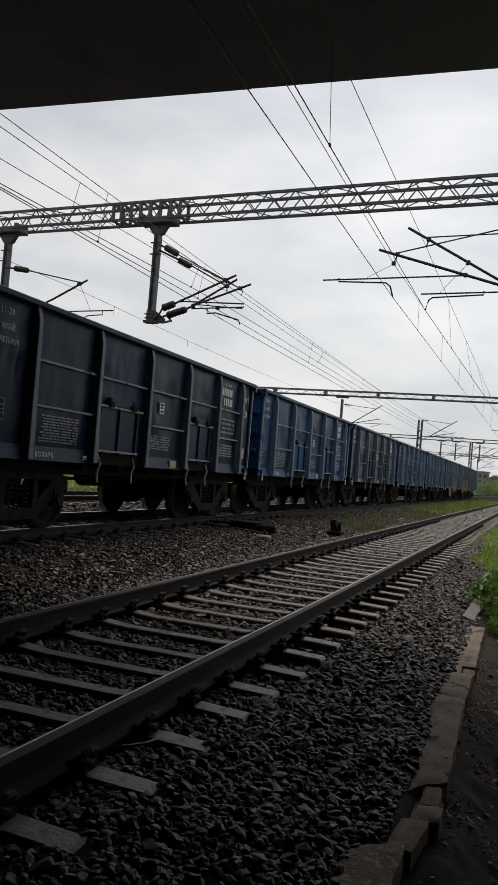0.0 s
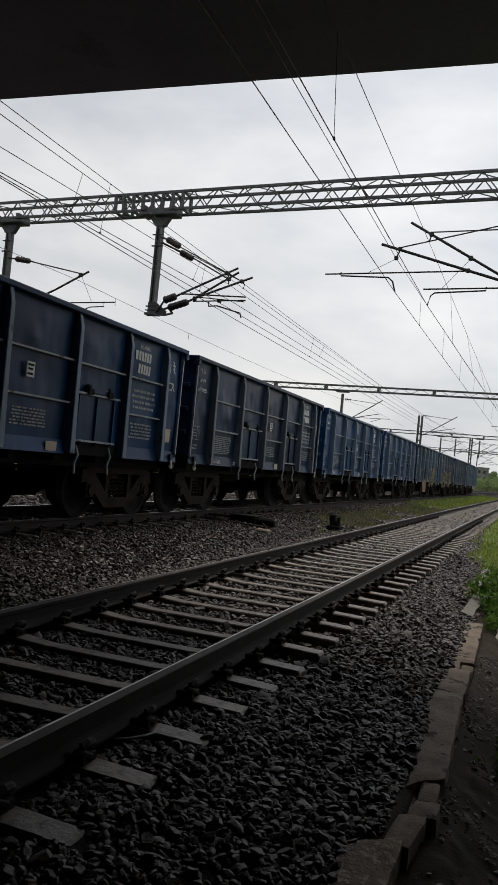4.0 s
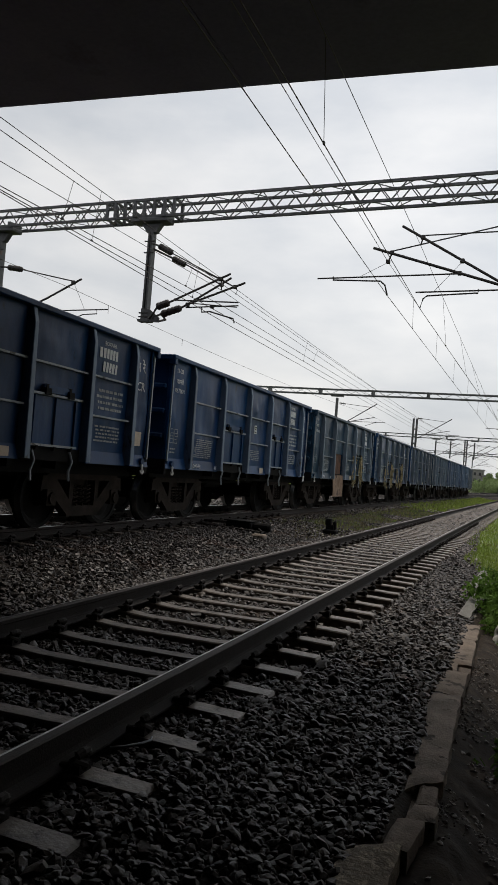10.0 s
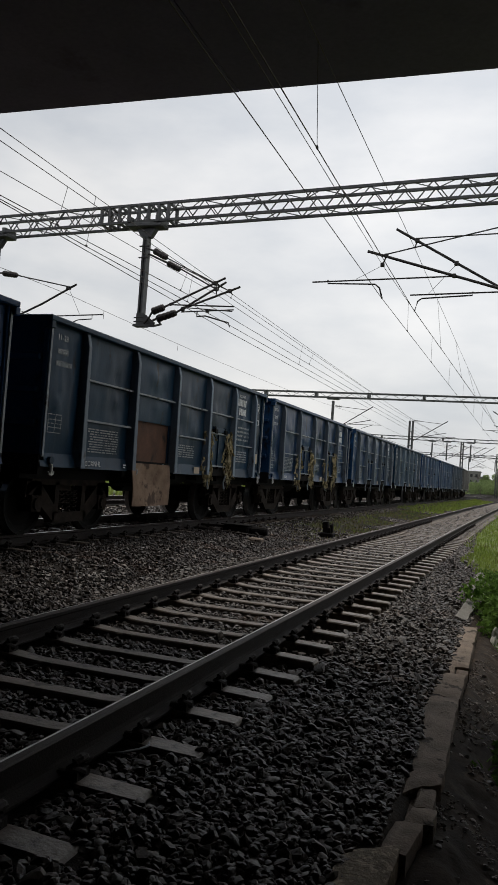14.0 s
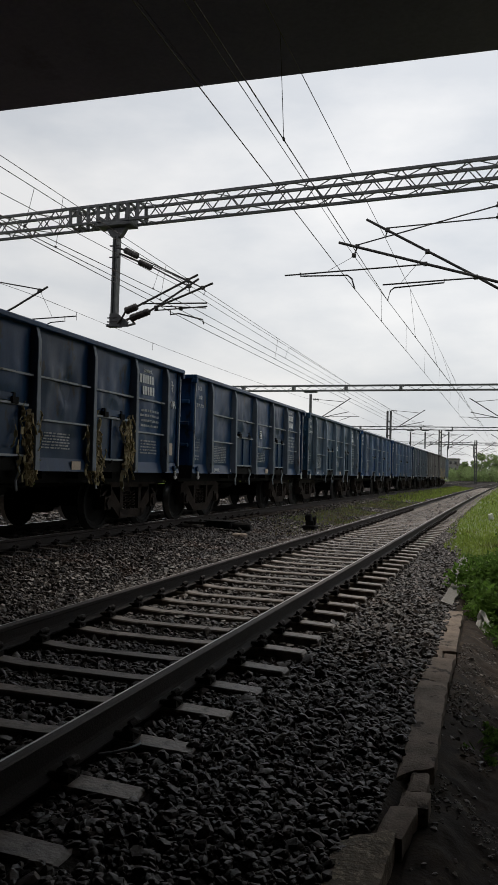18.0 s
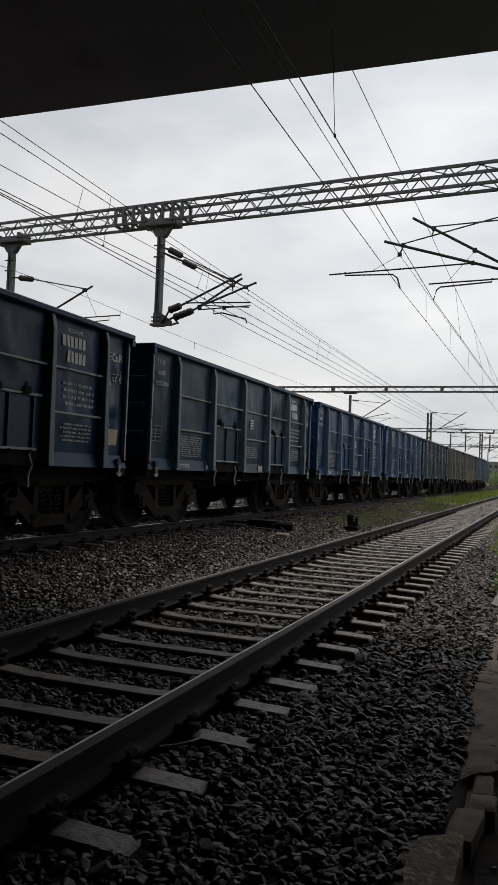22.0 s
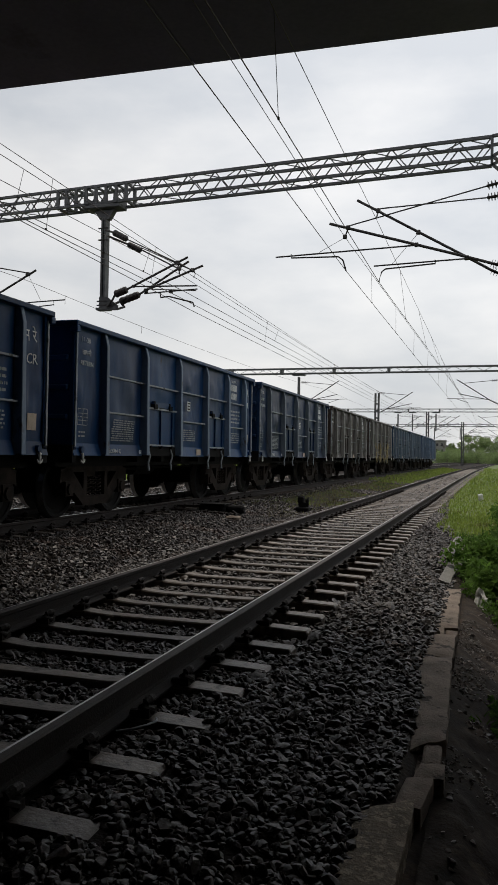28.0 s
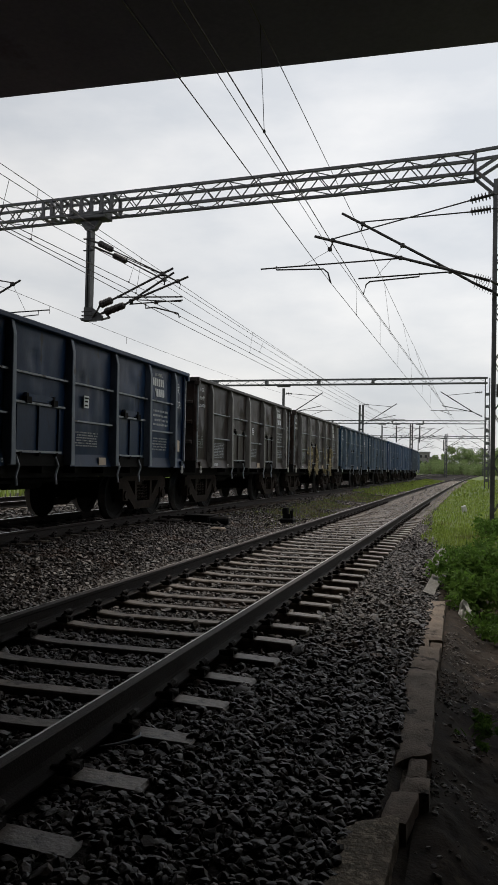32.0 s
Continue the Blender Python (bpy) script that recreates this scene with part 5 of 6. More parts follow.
def stones(name, area, count, size, seed, keep, label, material, flat=0.75, lift=0.35, facets=12, height=ground_z):
    """Loose broken stone strewn over a stretch of ground, each its own small faceted solid."""
    rng = np.random.default_rng(seed)
    shapes, tris = [], []
    for k in range(18):                                # rounded, knocked-about blocks
        i = np.arange(facets) + 0.5
        ph, th = np.arccos(1 - 2 * i / facets), math.pi * (1 + 5 ** 0.5) * i
        pts = np.stack([np.cos(th) * np.sin(ph), np.sin(th) * np.sin(ph), np.cos(ph)], 1) + rng.normal(0, 0.06, (facets, 3))
        pts = np.sign(pts) * np.abs(pts) ** 0.85 * 0.92
        for d in rng.normal(size=(4, 3)):               # split faces
            d = d / np.linalg.norm(d)
            pts -= np.maximum(0, pts @ d - rng.uniform(0.46, 0.74))[:, None] * d
        bm = bmesh.new()
        for p in pts:
            bm.verts.new(p)
        r0 = bmesh.ops.convex_hull(bm, input=bm.verts[:])
        bmesh.ops.delete(bm, geom=[v for v in r0["geom_interior"] if isinstance(v, bmesh.types.BMVert)], context="VERTS")
        bmesh.ops.triangulate(bm, faces=bm.faces[:])
        bm.verts.index_update()
        shapes.append(np.array([v.co[:] for v in bm.verts]) * rng.uniform(0.72, 1.28, 3))
        tris.append(np.array([[v.index for v in f.verts] for f in bm.faces]))
        bm.free()
    x0, x1, y0, y1 = area
    xs, ys = rng.uniform(x0, x1, count), y0 + (y1 - y0) * rng.uniform(0, 1, count)
    ok = np.array([keep(x, y) for x, y in zip(xs, ys)])
    xs, ys = xs[ok], ys[ok]
    n = len(xs)
    pick = rng.integers(0, len(shapes), n)
    r = size * rng.lognormal(0, 0.27, n)
    zs = np.array([height(x, y) for x, y in zip(xs, ys)]) + lift * r * rng.uniform(0.0, 1.9, n)
    allv, allf, base = [], [], 0
    for k, (shape, tri) in enumerate(zip(shapes, tris)):
        q = np.nonzero(pick == k)[0]
        V = shape[None] * r[q][:, None, None]
        V[:, :, 2] *= flat
        for i, j, ang in ((1, 2, rng.normal(0, 0.42, len(q))), (0, 2, rng.normal(0, 0.42, len(q))), (0, 1, rng.uniform(0, 2 * np.pi, len(q)))):
            ca, sa = np.cos(ang)[:, None], np.sin(ang)[:, None]
            V[:, :, i], V[:, :, j] = V[:, :, i] * ca - V[:, :, j] * sa, V[:, :, i] * sa + V[:, :, j] * ca
        V += np.stack([xs[q], ys[q], zs[q]], 1)[:, None]
        allv.append(V.reshape(-1, 3))
        allf.append((tri[None] + (base + np.arange(len(q)) * len(shape))[:, None, None]).reshape(-1, 3))
        base += len(q) * len(shape)
    V, F = np.concatenate(allv), np.concatenate(allf)
    me = bpy.data.meshes.new(name)
    me.vertices.add(len(V))
    me.vertices.foreach_set("co", V.reshape(-1))
    me.loops.add(F.size)
    me.loops.foreach_set("vertex_index", F.reshape(-1).astype(np.int32))
    me.polygons.add(len(F))
    me.polygons.foreach_set("loop_start", np.arange(0, F.size, 3, dtype=np.int32))
    me.polygons.foreach_set("loop_total", np.full(len(F), 3, dtype=np.int32))
    me.update(calc_edges=True)
    me.shade_smooth()
    me.set_sharp_from_angle(angle=radians(24))
    me.materials.append(material)
    return tagged(new(name, me), label, "ballast", kind="stuff")


def off_sleepers(x, y):
    """Not on a sleeper, a rail or past the kerb."""
    x -= bend(y)
    for c, z in ((-0.873, 0), (-6.29, 1)):
        if abs(x - c) < 1.42:
            ph = ((y - SLEEPER_0) / SLEEPER_D + 0.5) % 1.0 - 0.5
            if abs(ph) * SLEEPER_D < (0.102 if abs(x - c) < 1.30 else 0.06) + 0.035 * noise.noise((x * 6, y * 6, 3.0)):
                return False
        if abs(abs(x - c) - GAUGE / 2) < 0.09:
            return False
    return x < (kerb_edge(y) + 0.05 if y < 10.2 else verge_edge(y) + 0.25)


def bank(x, y):
    if not off_sleepers(x, y):
        return False
    g = noise.noise((x * 0.6, y * 0.25, 7.0))
    return not (y > 20 and -4.3 < x - bend(y) < -2.4 and g > -0.15 * smooth(20, 34, y) - 0.1 and y > 23)


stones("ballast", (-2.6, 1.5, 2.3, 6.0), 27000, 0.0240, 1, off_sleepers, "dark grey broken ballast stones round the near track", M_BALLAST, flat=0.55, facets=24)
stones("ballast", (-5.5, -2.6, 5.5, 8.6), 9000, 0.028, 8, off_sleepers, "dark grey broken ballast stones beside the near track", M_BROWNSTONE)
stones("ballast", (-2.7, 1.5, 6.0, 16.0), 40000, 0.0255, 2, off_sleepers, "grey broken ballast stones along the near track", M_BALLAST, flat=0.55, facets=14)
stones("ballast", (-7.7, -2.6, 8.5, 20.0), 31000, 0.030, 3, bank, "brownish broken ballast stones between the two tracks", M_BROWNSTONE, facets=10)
stones("ballast", (-2.7, 1.2, 16.0, 32.0), 14500, 0.035, 4, bank, "grey broken ballast stones farther along, toned paler for open daylight", M_LITSTONE, facets=10)
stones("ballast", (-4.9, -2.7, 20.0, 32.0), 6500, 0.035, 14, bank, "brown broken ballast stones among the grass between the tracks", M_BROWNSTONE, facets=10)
stones("ballast", (-7.6, 1.0, 32.0, 75.0), 16000, 0.052, 5, bank, "distant grey ballast stones between the rails", M_LITSTONE, facets=9)
stones("ballast", (-7.5, 1.45, -6.0, 2.3), 16000, 0.034, 12, off_sleepers, "dark ballast stones behind the standpoint under the bridge", M_BALLAST, facets=8)
stones("ballast", (-7.6, -2.6, 2.3, 5.5), 6000, 0.034, 13, off_sleepers, "dark ballast stones between the tracks under the bridge", M_BALLAST, facets=8)
stones("ballast", (-14.0, -7.6, 11.0, 40.0), 12000, 0.045, 6, lambda x, y: abs(abs(x + 11.6) - GAUGE / 2) > 0.1, "pale ballast stones of the track behind the train", M_BALLAST, facets=9)


def patchy(x, y):
    return noise.noise((x * 2.0, y * 1.6, 4.0)) + 0.25 * noise.noise((x * 7, y * 7, 1.0)) > 0.02


def earth_z(x, y):
    """Trampled lumpy soil between the kerb and the lying post."""
    e = smooth(1.66, 1.80, x) * smooth(11.2, 10.2, y)
    n = 0.045 * noise.noise((x * 1.9, y * 1.3, 11.0)) + 0.030 * noise.noise((x * 5.0, y * 4.0, 12.0)) + 0.026 * abs(noise.noise((x * 9.0, y * 8.0, 13.0))) + 0.010 * noise.noise((x * 17.0, y * 15.0, 14.0))
    return ground_z(x, y) + 0.018 + e * n


def bare_earth():
    xs, ys = [1.66 + 0.028 * i for i in range(72)], [2.4 + 0.036 * j for j in range(240)]
    n = len(xs)
    faces = [(j * n + i, j * n + i + 1, (j + 1) * n + i + 1, (j + 1) * n + i) for j in range(len(ys) - 1) for i in range(n - 1)]
    ob = mesh_ob("bare_earth", [(x, y, earth_z(x, y)) for y in ys for x in xs], faces, M_EARTH)
    ob.data.shade_smooth()
    return tagged(ob, "dark trampled lumpy earth beside the kerb", "earth", kind="structure")


bare_earth()
stones("rubble", (1.66, 3.6, 3.0, 10.5), 15000, 0.0105, 7, patchy, "small stones and crumbs strewn on the dark earth", M_SOIL, flat=0.5, lift=0.25, height=earth_z)
stones("soil", (1.66, 3.6, 2.8, 10.6), 900, 0.018, 9, lambda x, y: noise.noise((x * 1.3, y * 0.9, 9.0)) > -0.25, "dark uneven clods of earth beside the kerb", M_SOIL, flat=0.45, lift=0.1, height=earth_z)


# ---- the broken concrete kerb, the post beside it ----
def kerb_block(parent, x0, x1, y0, y1, ztop, seed, tilt=0.0, depth=0.36, skew=0.0, material=None, skew0=0.0):
    """A cast block with a worn top and chipped edges; x0 and x1 are (near, far) pairs."""
    bm = bmesh.new()
    ny, nx = max(4, int((y1 - y0) / 0.06)), 6
    top = []
    for j in range(ny + 1):
        row = []
        for i in range(nx + 1):
            u, v = i / nx, j / ny
            y = y0 + (y1 - y0) * v + skew * (u - 0.5) * v + skew0 * (u - 0.5) * (1 - v)
            chip = 0.03 * max(0.0, noise.noise((seed * 3, y * 5.0, 2)) - 0.22)
            e0 = x0[0] + (x0[1] - x0[0]) * v + 0.013 * noise.noise((seed, y * 4.0, 0)) + 0.005 * noise.noise((seed, y * 19.0, 4)) + chip
            e1 = x1[0] + (x1[1] - x1[0]) * v + 0.011 * noise.noise((seed + 9, y * 4.5, 0)) + 0.006 * noise.noise((seed + 9, y * 17.0, 4)) - 0.05 * max(0.0, noise.noise((seed, y * 4.0, 8)) - 0.25)
            x = e0 + (e1 - e0) * u
            if j in (0, ny):
                y += 0.03 * noise.noise((x * 11, seed, 3 + j))
            edge = (i in (0, nx)) or (j in (0, ny))
            z = ztop + tilt * (v - 0.5) + 0.010 * noise.noise((x * 6, y * 5, seed)) + 0.007 * noise.noise((x * 31, y * 29, seed)) - (0.012 + 0.5 * chip if edge else 0)
            row.append(bm.verts.new((x, y, z)))
        top.append(row)
    for j in range(ny):
        for i in range(nx):
            bm.faces.new((top[j][i], top[j][i + 1], top[j + 1][i + 1], top[j + 1][i]))
    ring = [top[0][i] for i in range(nx + 1)] + [top[j][nx] for j in range(1, ny + 1)] + [top[ny][i] for i in range(nx - 1, -1, -1)] + [top[j][0] for j in range(ny - 1, 0, -1)]
    rings = [ring]
    for d in (0.03, 0.5, 1.0):
        rings.append([bm.verts.new((v.co.x + 0.012 * noise.noise((v.co.y * 8, d * 9, seed)), v.co.y + 0.01 * noise.noise((v.co.x * 9, d * 7, seed)), v.co.z - depth * d)) for v in ring])
    for r0, r1 in zip(rings, rings[1:]):
        for i in range(len(ring)):
            k = (i + 1) % len(ring)
            bm.faces.new((r0[i], r0[k], r1[k], r1[i]))
    bm.faces.new(rings[-1])
    bmesh.ops.recalc_face_normals(bm, faces=bm.faces[:])
    ob = part("kerb_block", bm, material or M_KERB, parent, smooth=True)
    ob.data.set_sharp_from_angle(angle=radians(35))
    return ob


kerb = tagged(new("kerb"), "broken rough concrete kerb holding back the ballast", "kerb", kind="structure")
for x0, x1, y0, y1, z, sd, tl, sk in (((1.37, 1.36), (1.60, 1.59), -4.0, -1.4, -0.29, 21, 0.0, 0), ((1.36, 1.36), (1.59, 1.59), -1.38, 1.18, -0.29, 22, 0.0, 0), ((1.36, 1.36), (1.59, 1.59), 1.2, 2.6, -0.29, 1, 0.0, 0), ((1.38, 1.375), (1.60, 1.61), 2.62, 3.98, -0.29, 2, 0.01, 0.17), ((1.52, 1.535), (1.635, 1.675), 4.02, 4.37, -0.305, 3, 0.0, 0.03), ((1.585, 1.59), (1.715, 1.715), 4.38, 4.60, -0.31, 4, -0.01, 0.02),
                                  ((1.59, 1.59), (1.69, 1.68), 4.605, 4.90, -0.315, 9, 0.0, 0.0), ((1.525, 1.41), (1.70, 1.645), 4.83, 6.80, -0.30, 5, 0.0, 0.05), ((1.41, 1.44), (1.65, 1.645), 6.81, 7.60, -0.30, 7, 0.01, 0.0), ((1.44, 1.41), (1.645, 1.60), 7.92, 10.1, -0.30, 8, 0.0, 0.1)):
    kerb_block(kerb, x0, x1, y0, y1, z, sd, tl, skew=sk, material=M_ROUGHKERB if sd < 3 else M_KERB, skew0=0.24 if sd == 5 else 0.0)
kerb_block(kerb, (1.50, 1.52), (1.60, 1.655), 3.92, 4.86, -0.36, 15)
kerb_block(kerb, (1.44, 1.44), (1.54, 1.53), 7.58, 7.94, -0.31, 13)
kerb_block(kerb, (1.545, 1.545), (1.65, 1.645), 7.61, 7.91, -0.345, 14, 0.04)
for a, b, w, h, roll in (((1.37, 10.42, -0.31), (1.46, 11.95, -0.20), 0.14, 0.09, 0.35), ((1.47, 11.9, -0.26), (1.58, 13.2, -0.16), 0.13, 0.08, 0.45), ((1.30, 13.25, -0.27), (1.42, 14.7, -0.15), 0.13, 0.08, 0.4)):
    bm = bmesh.new()
    add_bar(bm, a, b, w, h, up=(math.sin(roll), 0, math.cos(roll)))
    bmesh.ops.subdivide_edges(bm, edges=[e for e in bm.edges if e.calc_length() > 1], cuts=12)
    for v in bm.verts:
        v.co += Vector((noise.noise(v.co * 5), 0, noise.noise(v.co * 7))) * 0.012
    tagged(part("kerb_slab", bm, M_SLAB), "loose tilted concrete kerb slab half sunk in ballast", "kerb slab", "loose kerb slabs")


def fallen_post():
    p = tagged(new("concrete_post"), "pale concrete post lying on the dark earth beside the kerb", "post")
    a, b = Vector((2.03, 3.1, -0.60)), Vector((2.50, 7.9, -0.58))
    bm = bmesh.new()
    add_bar(bm, a, b, 0.13, 0.12)
    bmesh.ops.subdivide_edges(bm, edges=[e for e in bm.edges if e.calc_length() > 1], cuts=24)
    for v in bm.verts:
        v.co += Vector((noise.noise(v.co * 5), 0, noise.noise(v.co * 7 + Vector((3, 0, 0))))) * 0.008
    bmesh.ops.bevel(bm, geom=[e for e in bm.edges if e.calc_length() > 0.15], offset=0.012, segments=1, affect="EDGES")
    part("shaft", bm, M_KERB, p)
    d = (b - a).normalized()
    for k, s in enumerate((0.55, 0.72)):
        bm = bmesh.new()
        c = a + d * s
        for i in range(12):
            t0, t1 = i * math.pi / 6, (i + 1) * math.pi / 6
            add_bar(bm, c + Vector((0.035 * math.cos(t0), 0.05 * math.sin(t0), 0.064)), c + Vector((0.035 * math.cos(t1), 0.05 * math.sin(t1), 0.064)), 0.012, 0.004)
        part("painted_mark", bm, M_STENCIL, p, "faded white painted ring")


fallen_post()


# ---- trackside equipment between the tracks ----
def point_machine():
    p = tagged(new("point_machine"), "black track-side point machine on its base beside the rail", "point machine")
    part("base", box(-4.95, -3.75, 17.7, 18.5, -0.22, -0.12, 0.01), M_GRIME_SHADE, p)
    part("body", box(-4.75, -4.10, 17.85, 18.35, -0.12, 0.06, 0.04), M_GRIME_SHADE, p)
    part("cover", box(-4.78, -4.07, 17.82, 18.38, 0.06, 0.085, 0.01), M_GRIME_SHADE, p)
    bm = bmesh.new()
    add_tube(bm, [(-4.10, 18.05, -0.04), (-4.04, 18.05, -0.04), (-3.72, 18.05, -0.04), (-3.66, 18.05, -0.04)], [0.06, 0.10, 0.10, 0.07], 12)
    part("motor_housing", bm, M_GRIME_SHADE, p)
    for y in (17.62, 17.5):
        bm = bmesh.new()
        add_bar(bm, (-5.35, y, -0.06), (-3.95, y - 0.1, -0.10), 0.05, 0.04)
        part("detector_rod", bm, M_RUST, p)
    bm = bmesh.new()
    add_tube(bm, [(-3.8, 17.6, -0.05), (-3.6, 17.3, -0.10), (-3.55, 16.9, -0.17)], 0.025, 6)
    part("cable", bm, M_GRIME_SHADE, p)
    bm = bmesh.new()
    add_bar(bm, (-4.75, 18.1, 0.0), (-6.2, 18.1, -0.02), 0.05)
    part("drive_rod", bm, M_RUST, p)
    part("stone_slab", box(-3.75, -3.45, 16.9, 17.2, -0.30, -0.12, 0.03), M_KERB, p)


def junction_box():
    p = tagged(new("track_junction_box"), "dark low track junction box on a stub beside the grass", "junction box")
    part("plinth", box(-3.02, -2.66, 20.5, 20.85, -0.35, -0.10, 0.03), M_GRIME_SHADE, p)
    part("stub", box(-2.95, -2.75, 20.59, 20.77, -0.10, 0.02), M_GRIME_SHADE, p)
    part("box_body", box(-2.98, -2.82, 20.58, 20.78, 0.0, 0.17, 0.025), M_GRIME_SHADE, p)
    part("lid", box(-2.99, -2.81, 20.575, 20.785, 0.17, 0.185, 0.005), M_GRIME_SHADE, p)
    bm = bmesh.new()
    add_tube(bm, [(-2.74, 20.68, -0.1), (-2.74, 20.68, 0.10), (-2.70, 20.68, 0.15)], [0.045, 0.05, 0.02], 10)
    part("cable_gland", bm, M_GRIME_SHADE, p)


point_machine()
junction_box()
bm = bmesh.new()
add_box(bm, -0.09, 0.09, -0.05, 0.05, -0.25, 0.06, pose(1.57, 31.0, -0.12, 12, -14, 20))
bmesh.ops.bevel(bm, geom=bm.edges[:], offset=0.02, segments=1, affect="EDGES")
tagged(part("marker_stone", bm, M_HOOK), "small whitewashed marker stone tilted in the grass", "marker stone")
bm = bmesh.new()
for i in range(9):
    for j in range(9):
        u, v = i / 8, j / 8
        bm.verts.new((1.76 + 0.15 * u + 0.03 * noise.noise((u * 3, v * 3, 1)), 9.86 + 0.20 * v + 0.08 * noise.noise((u * 4, v * 2, 5)), -0.50 + 0.24 * v * (0.35 + 0.65 * abs(math.sin(u * 3.0 + 0.4))) + 0.03 * noise.noise((u * 5, v * 5, 2))))
bm.verts.ensure_lookup_table()
for i in range(8):
    for j in range(8):
        a = i * 9 + j
        bm.faces.new([bm.verts[k] for k in (a, a + 1, a + 10, a + 9)])
sheet = part("plastic_scrap", bm, M_HOOK)
sheet.modifiers.new("thickness", "SOLIDIFY").thickness = 0.004
tagged(sheet, "torn white plastic scrap caught in the weeds", "litter")
bm = bmesh.new()
add_tube(bm, [(0.12, 4.02, -0.155), (0.19, 4.05, -0.145), (0.245, 4.12, -0.14), (0.26, 4.20, -0.145), (0.235, 4.26, -0.15)], 0.006, 6)
tagged(part("wire_scrap", bm, M_WORN_LIT), "bent pale wire scrap lying on the stones", "litter")

# ---- grass, weeds, bushes, trees ----
def blades(name, pts, h, w, seed, label, material, lean=0.5, category="grass"):
    """Many narrow bent leaf blades rooted at the given places."""
    rng = np.random.default_rng(seed)
    P = np.array(pts)
    n = len(P)
    a = rng.uniform(0, 2 * np.pi, n)
    hh = h * rng.lognormal(0, 0.35, n)
    ww = w * rng.uniform(0.6, 1.4, n)
    ln = lean * rng.uniform(0.1, 1.0, n) * hh
    d = np.stack([np.cos(a), np.sin(a), np.zeros(n)], 1)
    s = np.stack([-np.sin(a), np.cos(a), np.zeros(n)], 1)
    up = np.array([0, 0, 1.0])
    V = np.stack([P - s * ww[:, None], P + s * ww[:, None],
                  P + d * (0.35 * ln)[:, None] + up * (0.6 * hh)[:, None] - s * (0.8 * ww)[:, None], P + d * (0.35 * ln)[:, None] + up * (0.6 * hh)[:, None] + s * (0.8 * ww)[:, None],
                  P + d * ln[:, None] + up * hh[:, None]], 1)
    o = (np.arange(n) * 5)[:, None]
    quads = (np.array([0, 1, 3, 2]) + o).tolist()
    tris = (np.array([2, 3, 4]) + o).tolist()
    me = bpy.data.meshes.new(name)
    me.from_pydata(V.reshape(-1, 3).tolist(), [], quads + tris)
    me.materials.append(material)
    return tagged(new(name, me), label, category, kind="stuff")


def strew(n, x0, x1, y0, y1, seed, keep, power=1.0):
    r = random.Random(seed)
    out = []
    for _ in range(n):
        x, y = r.uniform(x0, x1), y0 + (y1 - y0) * r.random() ** power
        x += bend(y)
        if keep(x - bend(y), y):
            out.append((x, y, ground_z(x, y) - 0.01))
    return out


def verge(x, y):
    edge = verge_edge(y) + 0.2 * noise.noise((0, y * 0.5, 0))
    return x > edge + 0.15 * noise.noise((x * 3, y * 3, 2)) and not (x < 3.4 and y < 10.6 + 1.2 * noise.noise((x * 1.4, 2, 0)))


blades("grass", strew(38000, 0.8, 7.0, 10.5, 22, 1, verge), 0.065, 0.007, 1, "fresh green grass on the verge", M_GRASS)
blades("grass", strew(26000, 0.2, 9.0, 22, 48, 2, verge, 1.3), 0.075, 0.012, 2, "fresh green grass on the verge beyond", M_GRASS)
blades("grass", strew(16000, 0.0, 22.0, 48, 130, 3, verge, 1.3), 0.12, 0.035, 3, "green grass beside the far track", M_GRASS)
blades("grass", strew(4500, -4.6, -2.3, 19.5, 45, 4, lambda x, y: noise.noise((x * 0.6, y * 0.25, 7.0)) > -0.12 and noise.noise((x * 2.5, y * 1.5, 1.0)) > -0.15), 0.05, 0.008, 4, "short sparse grass between the tracks", M_GRASS)
blades("dry_grass", strew(11000, -4.7, -2.3, 18.5, 60, 5, lambda x, y: noise.noise((x * 0.6, y * 0.25, 7.0)) > -0.25), 0.06, 0.010, 5, "yellowed grass between the tracks", M_DRY)
blades("grass", strew(7000, -5.0, -1.9, 45, 110, 6, lambda x, y: x < -2.6 or noise.noise((x, y * 0.2, 3.0)) > 0.1), 0.12, 0.03, 6, "distant grass between the tracks", M_GRASS)
blades("grass", strew(9000, -40, -14.5, 15, 120, 7, lambda x, y: True), 0.5, 0.03, 7, "green grass beyond the tracks behind the train", M_GRASS)


def leaf_cloud(centres, n, size, seed, zs=1.0):
    """Small folded leaves round several centres (x, y, z, radius), as vertex and face lists."""
    rng = np.random.default_rng(seed)
    C = np.array(centres)
    k = rng.choice(len(C), n, p=C[:, 3] ** 2 / (C[:, 3] ** 2).sum())
    d = rng.normal(size=(n, 3))
    d /= np.linalg.norm(d, axis=1)[:, None]
    rr = C[k, 3] * rng.uniform(0.35, 1.08, n) ** 0.6
    P = C[k, :3] + d * rr[:, None] * np.array([1, 1, zs])
    u = rng.normal(size=(n, 3))
    u /= np.linalg.norm(u, axis=1)[:, None]
    v = np.cross(u, rng.normal(size=(n, 3)))
    v /= np.linalg.norm(v, axis=1)[:, None]
    s = size * rng.lognormal(0, 0.3, n)[:, None]
    V = np.stack([P - u * s, P - v * s * 0.45 + np.cross(u, v) * s * 0.15, P + u * s, P + v * s * 0.45 + np.cross(u, v) * s * 0.15], 1)
    F = (np.arange(n)[:, None] * 4 + np.arange(4)).tolist()
    return V.reshape(-1, 3).tolist(), F


